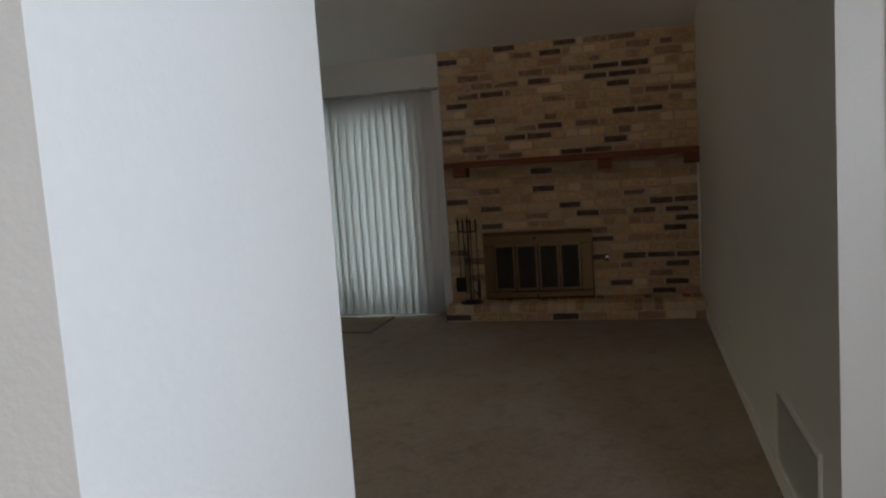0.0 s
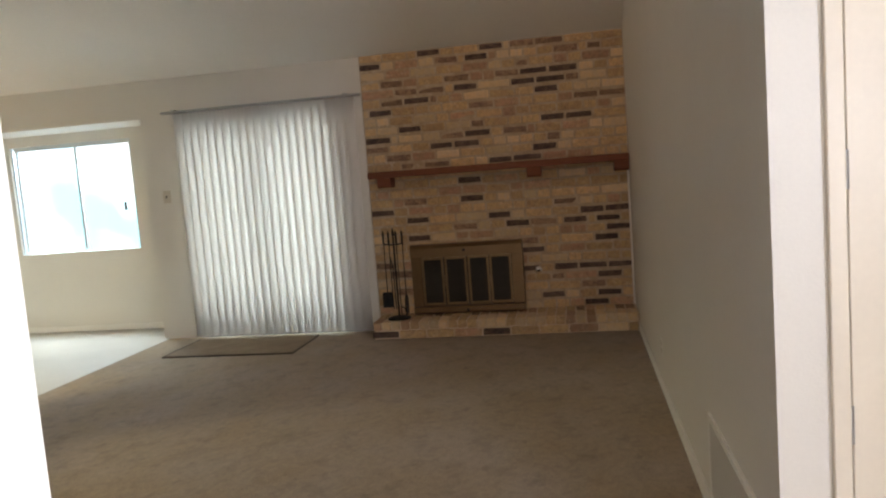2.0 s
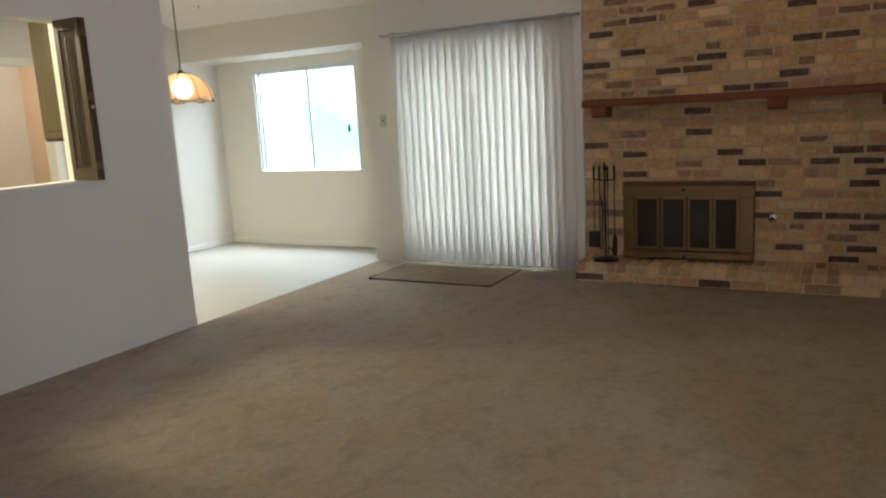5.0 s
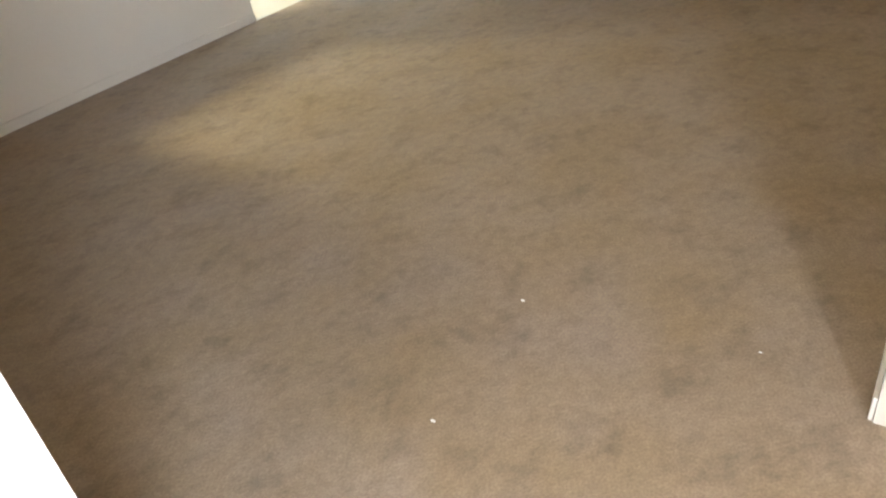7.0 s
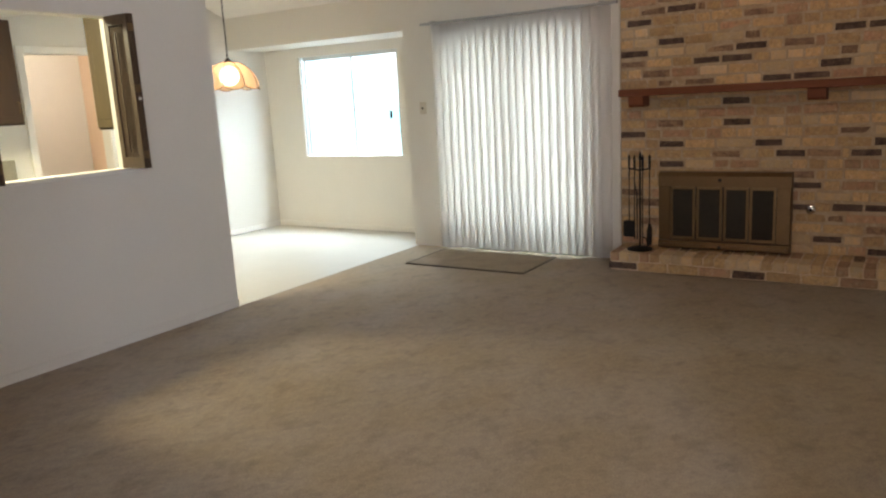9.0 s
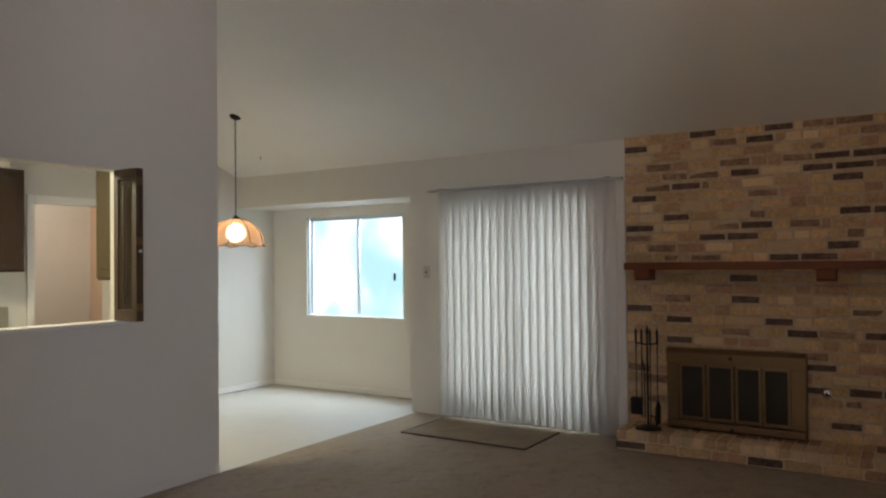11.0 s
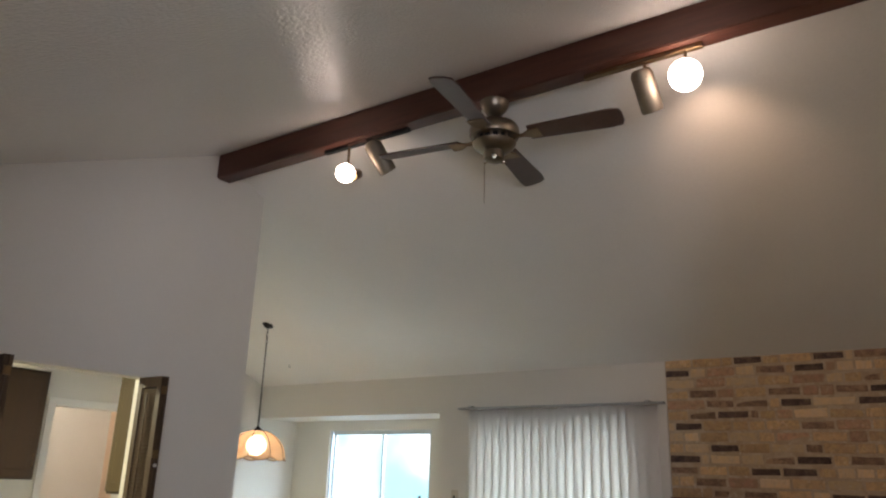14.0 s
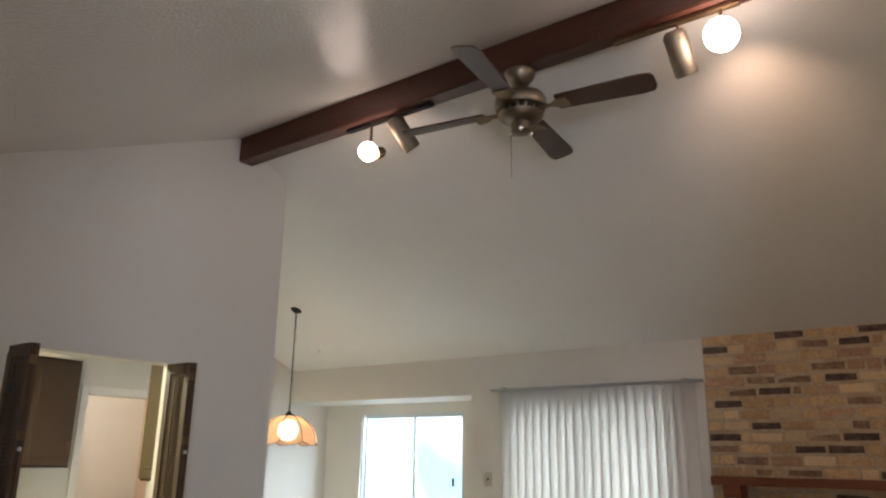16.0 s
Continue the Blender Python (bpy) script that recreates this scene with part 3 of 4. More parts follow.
for a, b in ((-0.652, -0.462), (-0.450, -0.258), (-0.246, -0.066), (-0.058, 0.127)):
    ring = bmesh.new()
    box(ring, a, a + 0.018, 5.952, 5.968, 0.222, 0.642)
    box(ring, b - 0.018, b, 5.952, 5.968, 0.222, 0.642)
    box(ring, a + 0.018, b - 0.018, 5.952, 5.968, 0.222, 0.244)
    box(ring, a + 0.018, b - 0.018, 5.952, 5.968, 0.622, 0.642)
    leaf = child("glass_door", ring, M_BRASS_LIGHT, screen, "polished brass door frame")
    pane = part("pane", boxed(a + 0.018, b - 0.018, 5.957, 5.963, 0.244, 0.622), M_FIREGLASS, leaf, "smoked glass pane")
for x in (-0.456, -0.062):
    child("handle", boxed(x - 0.006, x + 0.006, 5.932, 5.951, 0.38, 0.48, bevel=0.003), M_BRASS, screen)
for x, z in ((-0.27, 0.70), (-0.26, 0.183)):
    child("knob", lathe(bmesh.new(), [(0.006, 0), (0.006, 0.012), (0.013, 0.016), (0.013, 0.026), (0.004, 0.03)], 14, pose(x, 5.936 if z > 0.5 else 5.906, z, 90)), M_IRON, screen, smooth=True)

# fire tools on their stand
tools = thing("fireplace_tool_set", (-0.85, 5.80, 0.148), "black iron fireplace tool set with shovel, brush and poker", "fireplace tools")
child("base", lathe(bmesh.new(), [(0.10, 0.148), (0.10, 0.158), (0.07, 0.168), (0.02, 0.176)], 20, pose(-0.85, 5.80, 0)), M_IRON, tools, smooth=True)
child("post", tube(bmesh.new(), [(-0.85, 5.80, 0.17), (-0.85, 5.80, 0.86)], 0.008), M_IRON, tools)
child("knob", lathe(bmesh.new(), [(0.004, 0.86), (0.014, 0.875), (0.010, 0.90), (0.004, 0.935)], 12, pose(-0.85, 5.80, 0)), M_IRON, tools, smooth=True)
child("crossbar", tube(bmesh.new(), [(-0.935, 5.79, 0.80), (-0.85, 5.775, 0.79), (-0.765, 5.79, 0.80)], 0.006), M_IRON, tools)
for name, x, y, low in (("brush", -0.93, 5.775, 0.37), ("poker", -0.815, 5.755, 0.20), ("shovel", -0.77, 5.785, 0.36), ("tongs", -0.88, 5.755, 0.24)):
    bm = tube(bmesh.new(), [(x, y, low), (x, y, 0.76), (x + 0.004, y, 0.80)], 0.005, 6)
    tube(bm, [(x, y, 0.80), (x, y, 0.87)], 0.009, 8)
    lathe(bm, [(0.009, 0.87), (0.011, 0.885), (0.002, 0.915)], 8, pose(x, y, 0))
    if name == "brush":
        box(bm, x - 0.045, x + 0.045, y - 0.02, y + 0.02, 0.255, 0.385, 0.01)
    elif name == "shovel":
        prism(bm, [(y - 0.05, 0.19), (y + 0.05, 0.19), (y + 0.055, 0.32), (y + 0.012, 0.36), (y - 0.012, 0.36), (y - 0.055, 0.32)], "x", x - 0.004, x + 0.004)
    elif name == "poker":
        tube(bm, [(x, y, 0.26), (x + 0.03, y, 0.25), (x + 0.035, y, 0.22)], 0.005, 6)
    else:
        tube(bm, [(x + 0.022, y, 0.24), (x + 0.02, y, 0.6), (x, y, 0.7)], 0.005, 6)
    child(name, bm, M_IRON, tools)

valve = thing("gas_key_valve", (0.353, BRICK, 0.477), "chrome gas key valve rosette set in the bricks", "gas valve")
child("rosette", lathe(bmesh.new(), [(0.032, 0), (0.032, 0.004), (0.020, 0.012), (0.012, 0.014)], 20, pose(0.353, BRICK - 0.001, 0.477, 90)), M_CHROME, valve, smooth=True)
child("socket", lathe(bmesh.new(), [(0.011, 0.0145), (0.011, 0.018), (0.005, 0.018)], 12, pose(0.353, BRICK - 0.001, 0.477, 90)), M_IRON, valve)

# ---- patio door with vertical blinds ----
door = thing("sliding_patio_door", (-2.1, 6.12, 0), "aluminium sliding glass patio door behind white blinds", "patio door")
frame_bm = bmesh.new()
box(frame_bm, SLIDE[0], SLIDE[0] + 0.04, 6.09, 6.18, 0, SLIDE[2])
box(frame_bm, SLIDE[1] - 0.04, SLIDE[1], 6.09, 6.18, 0, SLIDE[2])
box(frame_bm, SLIDE[0] + 0.04, SLIDE[1] - 0.04, 6.09, 6.18, SLIDE[2] - 0.04, SLIDE[2])
box(frame_bm, SLIDE[0] + 0.04, SLIDE[1] - 0.04, 6.09, 6.18, 0, 0.03)
child("frame", frame_bm, M_METAL, door)
child("meeting_stile", boxed(-2.14, -2.08, 6.11, 6.16, 0.03, SLIDE[2] - 0.04), M_METAL, door)
for a, b, y in ((SLIDE[0] + 0.04, -2.14, 6.15), (-2.08, SLIDE[1] - 0.04, 6.12)):
    g = child("pane", boxed(a, b, y, y + 0.005, 0.03, SLIDE[2] - 0.04), M_GLASS, door)
    g.visible_shadow = False

blinds = thing("vertical_blinds", (-2.0, 5.96, 2.08), "white vinyl vertical blinds drawn across the patio door", "blinds")
rail = bmesh.new()
prism(rail, [(5.940, 2.088), (5.990, 2.088), (5.990, 2.106), (5.945, 2.106), (5.940, 2.10)], "x", -2.955, -1.085)
child("headrail", rail, M_METAL, blinds, "slim grey metal headrail")
for x in (-2.84, -1.22):
    child("bracket", boxed(x - 0.015, x + 0.015, 5.95, DOORWALL - 0.001, 2.106, 2.118), M_METAL, blinds)


def slat_mesh(seed):
    rnd = random.Random(seed)
    bm = bmesh.new()
    cols = []
    for k in range(7):
        u = k / 6 - 0.5
        bow = 0.010 * (1 - (2 * u) ** 2)
        cols.append([bm.verts.new((u * 0.100, bow, z)) for z in (0.022, 0.5, 1.0, 1.5, 2.082)])
    for a, b in zip(cols, cols[1:]):
        for i in range(4):
            bm.faces.new((a[i], b[i], b[i + 1], a[i + 1]))
    me = bpy.data.meshes.new("slat")
    bm.to_mesh(me)
    bm.free()
    bm = bmesh.new()
    bm.from_mesh(me)
    bmesh.ops.solidify(bm, geom=bm.faces[:], thickness=0.0012)
    bm.to_mesh(me)
    bm.free()
    me.materials.append(M_SLAT)
    for f in me.polygons:
        f.use_smooth = True
    return me


SLATS = [slat_mesh(i) for i in range(4)]
for i in range(22):
    x = -2.79 + i * 0.0762
    ob = new("slat", SLATS[i % 4])
    ob.parent = blinds
    ob.matrix_parent_inverse = Matrix.Translation(blinds.location).inverted()
    open_angle = 25 if x < -1.37 else 9
    ob.location = (x, 5.965, dice.uniform(-0.004, 0.004))
    ob.rotation_euler = (0, 0, radians(open_angle + dice.uniform(-0.5, 0.5)))

switch = thing("light_switch", (-3.036, DOORWALL, 1.341), "beige toggle light switch plate on the wall", "switch")
child("plate", boxed(-3.073, -2.999, DOORWALL - 0.007, DOORWALL - 0.0005, 1.283, 1.399, bevel=0.003), M_PLASTIC, switch)
child("toggle", boxed(-3.042, -3.030, DOORWALL - 0.02, DOORWALL - 0.007, 1.33, 1.352, bevel=0.002), M_IRON, switch)

mat = thing("door_mat", (-2.21, 5.58, 0.0), "flat brown door mat with a dark bound edge", "mat")
pile = boxed(-2.78, -1.64, 5.27, 5.905, 0.0, 0.011, bevel=0.003)
child("mat_top", pile, M_MAT, mat)
child("binding", boxed(-2.79, -1.63, 5.256, 5.27, 0.0, 0.013, bevel=0.004), M_MATEDGE, mat, "dark bound front edge")
for a in (-2.792, -1.64):
    child("binding", boxed(a, a + 0.012, 5.27, 5.905, 0.0, 0.013, bevel=0.004), M_MATEDGE, mat)

# ---- dining bay window ----
win = tagged(new("window_1"), "aluminium sliding window overexposed by daylight", "window", kind="structure")
win.location = (-4.4, 6.65, 0.835)
fr = bmesh.new()
box(fr, WIN[0], WIN[0] + 0.012, 6.63, 6.70, WIN[2], WIN[3])
box(fr, WIN[1] - 0.035, WIN[1], 6.63, 6.70, WIN[2], WIN[3])
box(fr, WIN[0] + 0.035, WIN[1] - 0.035, 6.63, 6.70, WIN[3] - 0.04, WIN[3])
box(fr, WIN[0] + 0.035, WIN[1] - 0.035, 6.63, 6.70, WIN[2], WIN[2] + 0.006)
child("window_frame", fr, M_ALU, win)
child("meeting_rail", boxed(-4.371, -4.353, 6.64, 6.68, WIN[2] + 0.03, WIN[3] - 0.04), M_ALU, win)
child("sash_stile", boxed(-5.068, -5.04, 6.645, 6.675, WIN[2] + 0.03, WIN[3] - 0.04), M_ALU, win)
for a, b, y in ((-5.04, -4.385, 6.655), (-4.34, WIN[1] - 0.035, 6.67)):
    g = child("pane", boxed(a, b, y, y + 0.004, WIN[2] + 0.004, WIN[3] - 0.04), M_GLASS, win)
    g.visible_shadow = False
child("latch", boxed(-3.872, -3.858, 6.635, 6.665, 1.24, 1.32, bevel=0.003), M_IRON, win, "small dark latch")
child("window_sill", boxed(WIN[0], WIN[1], BAY + 0.001, 6.63, WIN[2] - 0.012, WIN[2] + 0.003), M_TRIM, win)

# pendant over the dining area
PX, PY = -4.532, 5.033
PTOP = ceiling_at(PY)
pendant = thing("pendant_lamp", (PX, PY, PTOP), "lit amber glass petal pendant lamp on a chain", "pendant lamp")
child("canopy", lathe(bmesh.new(), [(0.055, 0.01), (0.055, -0.006), (0.030, -0.026), (0.010, -0.032)], 20, pose(PX, PY, PTOP + 0.005, -math.degrees(math.atan(NORTH_SLOPE)))), M_IRON, pendant, smooth=True)
chain = bmesh.new()
z = PTOP - 0.03
k = 0
while z > 1.90:
    pts = [(0.008 * math.cos(a), 0, 0.017 * math.sin(a)) for a in [2 * math.pi * i / 8 for i in range(9)]]
    turn = Matrix.Rotation(radians(90 * (k % 2)), 3, "Z")
    tube(chain, [Vector((PX, PY, z)) + turn @ Vector(p) for p in pts], 0.0022, 5)
    z -= 0.028
    k += 1
child("chain", chain, M_IRON, pendant)
child("cord", tube(bmesh.new(), [(PX + 0.007 * math.sin(k * 1.9), PY + 0.007 * math.cos(k * 1.9), PTOP - 0.02 - (PTOP - 1.91) * k / 26) for k in range(27)], 0.003, 6), M_IRON, pendant)
child("cap", lathe(bmesh.new(), [(0.012, 1.90), (0.022, 1.885), (0.05, 1.865), (0.055, 1.85)], 18, pose(PX, PY, 0)), M_IRON, pendant, smooth=True)
for j in range(8):
    a0 = 2 * math.pi * j / 8 - 0.592
    pet = bmesh.new()
    grid = []
    for iu in range(9):
        u = iu / 8
        ring = []
        for iv in range(9):
            w = iv / 8
            ang = a0 + (u - 0.5) * (2 * math.pi / 8) * 0.985
            bulge = 1 + 0.10 * math.cos((u - 0.5) * math.pi)
            r = (0.045 + 0.205 * math.sin(w * 1.45) ** 0.9) * bulge
            drop = 0.035 * math.cos((u - 0.5) * math.pi) * w ** 3
            z = 1.862 - 0.225 * w ** 1.6 - drop
            ring.append(pet.verts.new((PX + r * math.cos(ang), PY + r * math.sin(ang), z)))
        grid.append(ring)
    for p, q in zip(grid, grid[1:]):
        for i in range(8):
            pet.faces.new((p[i], p[i + 1], q[i + 1], q[i]))
    bmesh.ops.solidify(pet, geom=pet.faces[:], thickness=0.003)
    child("petal", pet, M_SHADE, pendant, "amber glass petal", smooth=True)
    edge = []
    for u in [i / 10 for i in range(11)]:
        ang = a0 + (u - 0.5) * (2 * math.pi / 8)
        bow = math.cos((u - 0.5) * math.pi)
        r = (0.045 + 0.205 * math.sin(1.45) ** 0.9) * (1 + 0.10 * bow)
        edge.append((PX + r * math.cos(ang), PY + r * math.sin(ang), 1.637 - 0.035 * bow))
    child("rim_leading", tube(bmesh.new(), edge, 0.0045, 6), M_BRASS, pendant, "dark metal leading along the petal edge")
    rib = [(PX + (0.045 + 0.205 * math.sin(w * 1.45) ** 0.9) * 1.01 * math.cos(a0 - math.pi / 8), PY + (0.045 + 0.205 * math.sin(w * 1.45) ** 0.9) * 1.01 * math.sin(a0 - math.pi / 8), 1.864 - 0.225 * w ** 1.6) for w in [i / 8 for i in range(9)]]
    child("rib", tube(bmesh.new(), rib, 0.004, 6), M_IRON, pendant)
M_GLOBE = material("pendant_globe", (1, 0.95, 0.85), 0.4, bump=0, emission=(1.0, 0.82, 0.60), strength=22)
globe = bmesh.new()
bmesh.ops.create_uvsphere(globe, u_segments=20, v_segments=12, radius=0.09, matrix=Matrix.Translation((PX, PY, 1.735)))
child("bulb", globe, M_GLOBE, pendant, "glowing white bulb", smooth=True)
child("socket", lathe(bmesh.new(), [(0.02, 1.82), (0.022, 1.86)], 12, pose(PX, PY, 0)), M_IRON, pendant)
hook = thing("ceiling_hook", (-4.877, 5.679, ceiling_at(5.679)), "small dark swag hook in the ceiling", "hook")
child("hook", tube(bmesh.new(), [(-4.877, 5.679, ceiling_at(5.679) + 0.002), (-4.877, 5.679, ceiling_at(5.679) - 0.02), (-4.867, 5.674, ceiling_at(5.679) - 0.032), (-4.857, 5.674, ceiling_at(5.679) - 0.022)], 0.003, 6), M_IRON, hook)

# ---- ridge beam, track lamps, fan ----
beam = bmesh.new()
BY0, BY1, BZ = 3.228, 3.338, 3.408
box(beam, LEFT - 0.0, RIGHT, BY0, BY1, BZ, 3.59)
bmesh.ops.bevel(beam, geom=[e for e in beam.edges if e.calc_length() > 2 and min(v.co.z for v in e.verts) < 3.45], offset=0.006, segments=2, affect="EDGES")
bmesh.ops.subdivide_edges(beam, edges=[e for e in beam.edges if e.calc_length() > 2], cuts=30)
for v in beam.verts:
    if v.co.z < 3.5:
        v.co += Vector((0, noise.noise(v.co * 3) * 0.003, noise.noise(v.co * 2.3 + Vector((4, 0, 0))) * 0.004))
structure("ridge_beam", beam, M_BEAM, "dark red-brown stained wooden ridge beam", "beam")

YL = 3.29
for a, b, name in ((-2.22, -1.58, "track_light"), (-0.50, 0.07, "track_light")):
    first = a < -1
    track = thing(name, ((a + b) / 2, YL, BZ), "short ceiling track with a lit bulb and a brass cylinder spot", "track light", "track lights on the beam")
    bar = bmesh.new()
    box(bar, a, b, YL - 0.016, YL + 0.016, BZ - 0.024, BZ - 0.001, 0.002)
    child("track", bar, M_IRON if first else M_BRASS, track)
    for p, q in ((0.30, 0.52), (0.60, 0.82)) if first else ((0.30, 0.95),):
        child("contact_strip", boxed(a + p * (b - a), a + q * (b - a), YL - 0.0185, YL - 0.0162, BZ - 0.018, BZ - 0.010), M_CHROME if first else M_NICKEL, track, "bright metal contact strip")
    lx, lz, lr = (-2.03, 3.214, 0.057) if first else (-0.011, 3.256, 0.074)
    child("stem", tube(bmesh.new(), [(lx, YL, BZ - 0.02), (lx, YL, lz + 0.055)], 0.008), M_BRASS, track)
    child("lamp_holder", lathe(bmesh.new(), [(0.018, 0.095), (0.032, 0.075), (0.034, 0.02), (0.030, 0.0)], 18, pose(lx + 0.01, YL + 0.03, lz, -60, 0, 10)), M_BRASS, track, smooth=True)
    bulb = bmesh.new()
    bmesh.ops.create_uvsphere(bulb, u_segments=20, v_segments=12, radius=lr, matrix=Matrix.Translation((lx, YL - 0.02, lz)))
    child("bulb", bulb, M_BULB, track, "glowing bulb", smooth=True)
    cx, cz, lean = (-1.865, 3.42, -18) if first else (-0.222, 3.392, -4)
    can = lathe(bmesh.new(), [(0.032, 0.0), (0.042, -0.006), (0.053, -0.026), (0.053, -0.198), (0.048, -0.210), (0.043, -0.210), (0.042, -0.06), (0.01, -0.06)], 24, pose(cx, YL, cz - 0.03, 34, lean, 0))
    child("cylinder_spot", can, M_SPOT, track, "brushed brass cylinder spot", smooth=True)
    child("spot_stem", tube(bmesh.new(), [(cx + 0.02, YL, BZ - 0.02), (cx + 0.03, YL - 0.01, cz - 0.09)], 0.007), M_BRASS, track)
lamp("track_flood", "SPOT", (-0.011, YL + 0.09, 3.25), (-0.06, 4.5, 2.95), 36, (1.0, 0.72, 0.50), 0.05, angle=95, blend=1.0)

FCX, FCY = -1.011, 3.285
fan = thing("ceiling_fan", (FCX, FCY, BZ), "brass ceiling fan with dark wooden blades", "ceiling fan")
at = pose(FCX, FCY, 0)
child("canopy", lathe(bmesh.new(), [(0.060, BZ - 0.001), (0.078, BZ - 0.006), (0.078, BZ - 0.016), (0.066, BZ - 0.045), (0.040, BZ - 0.078), (0.020, BZ - 0.086)], 28, at), M_NICKEL, fan, smooth=True)
child("downrod", lathe(bmesh.new(), [(0.011, BZ - 0.08), (0.011, 3.28)], 12, at), M_NICKEL, fan, smooth=True)
child("rod_collar", lathe(bmesh.new(), [(0.012, 3.312), (0.024, 3.306), (0.028, 3.287)], 18, at), M_NICKEL, fan, smooth=True)
child("motor", lathe(bmesh.new(), [(0.03, 3.288), (0.080, 3.282), (0.118, 3.264), (0.130, 3.242), (0.130, 3.206), (0.124, 3.196), (0.108, 3.194)], 36, at), M_NICKEL, fan, smooth=True)
child("motor_core", lathe(bmesh.new(), [(0.092, 3.194), (0.092, 3.158)], 28, at), M_IRON, fan, "dark motor winding behind the vents", smooth=True)
child("vent_ring", lathe(bmesh.new(), [(0.100, 3.166), (0.114, 3.164), (0.106, 3.146), (0.080, 3.126), (0.056, 3.120)], 36, at), M_NICKEL, fan, smooth=True)
for i in range(16):
    child("vent_rib", boxed(-0.005, 0.005, 0.094, 0.108, 3.164, 3.196), M_NICKEL, fan).matrix_basis = pose(FCX, FCY, 0) @ Matrix.Rotation(2 * math.pi * i / 16, 4, "Z")
child("switch_housing", lathe(bmesh.new(), [(0.050, 3.122), (0.052, 3.112), (0.048, 3.085), (0.050, 3.078), (0.040, 3.066), (0.012, 3.060)], 24, at), M_NICKEL, fan, smooth=True)
for i in range(3):
    child("light_kit_stub", lathe(bmesh.new(), [(0.012, 0.0), (0.012, 0.016), (0.006, 0.020)], 10, pose(FCX, FCY, 3.075) @ Matrix.Rotation(radians(120 * i - 60), 4, "Z") @ pose(0.044, 0, 0, 0, 90)), M_CHROME, fan, smooth=True)
child("pull_chain", tube(bmesh.new(), [(FCX - 0.055, FCY, 3.11), (FCX - 0.058, FCY, 3.09), (FCX - 0.058, FCY, 2.85)], 0.0022, 6), M_BRASS, fan)
for i in range(4):
    a = radians(9 + 90 * i)
    m = pose(FCX, FCY, 3.19) @ Matrix.Rotation(a, 4, "Z")
    arm = bmesh.new()
    prism(arm, [(0.10, -0.02), (0.16, -0.014), (0.20, -0.045), (0.25, -0.05), (0.25, 0.05), (0.20, 0.045), (0.16, 0.014), (0.10, 0.02)], "z", -0.006, 0.0)
    bmesh.ops.transform(arm, matrix=m, verts=arm.verts)
    child("blade_iron", arm, M_BRASS, fan)
    bl = bmesh.new()
    prism(bl, [(0.19, -0.052), (0.60, -0.068), (0.655, -0.060), (0.668, -0.03), (0.668, 0.03), (0.655, 0.060), (0.60, 0.068), (0.19, 0.052)], "z", 0.0, 0.008)
    bmesh.ops.transform(bl, matrix=m @ Matrix.Translation((0, 0, 0.004)) @ Matrix.Rotation(radians(-13), 4, "X"), verts=bl.verts)
    child("blade", bl, M_BLADE, fan, "dark wooden blade")

# ---- serving opening: louvred folding shutters ----
def shutter(y, sign):
    """A folded pair that stands out from the wall at y; the leaves lie one behind the other."""
    pair = thing("folding_shutter", (LEFT + 0.12, y, PASS[2]), "dark stained louvred wooden shutters folded open", "shutter", "shutters of the serving opening")
    x0, x1, z0, z1 = LEFT + 0.004, LEFT + 0.222, PASS[2] + 0.004, PASS[3] - 0.004
    for n in (0, 1):
        ya, yb = y + sign * 0.026 * n, y + sign * (0.026 * n + 0.022)
        ya, yb = min(ya, yb), max(ya, yb)
        rim = bmesh.new()
        box(rim, x0, x0 + 0.04, ya, yb, z0, z1, 0.002)
        box(rim, x1 - 0.04, x1, ya, yb, z0, z1, 0.002)
        box(rim, x0 + 0.04, x1 - 0.04, ya, yb, z0, z0 + 0.07)
        box(rim, x0 + 0.04, x1 - 0.04, ya, yb, z1 - 0.06, z1)
        leaf = child("leaf", rim, M_SHUTTER, pair)
        z = z0 + 0.085
        while z < z1 - 0.07:
            lou = bmesh.new()
            box(lou, x0 + 0.04, x1 - 0.04, -0.0165, 0.0165, -0.002, 0.002)
            bmesh.ops.transform(lou, matrix=pose(0, (ya + yb) / 2, z, 108), verts=lou.verts)
            part("louvre", lou, M_SHUTTER, leaf)
            z += 0.0205
        part("tilt_rod", boxed((x0 + x1) / 2 - 0.005, (x0 + x1) / 2 + 0.005, ya - 0.012, ya - 0.004, z0 + 0.10, z1 - 0.10), M_SHUTTER, leaf)
    for z in (z0 + 0.06, z1 - 0.10, (z0 + z1) / 2):
        child("hinge", boxed(x1 - 0.001, x1 + 0.005, y + sign * 0.005, y + sign * 0.042, z, z + 0.045, bevel=0.001), M_BRASS, pair, "brass hinge")
    child("catch", lathe(bmesh.new(), [(0.008, 0), (0.011, 0.008), (0.004, 0.016)], 12, pose(x1, y + sign * 0.024, 1.52, 0, 90)), M_TRIM, pair, "small white knob")


shutter(2.862, 1)
shutter(1.982, 1)

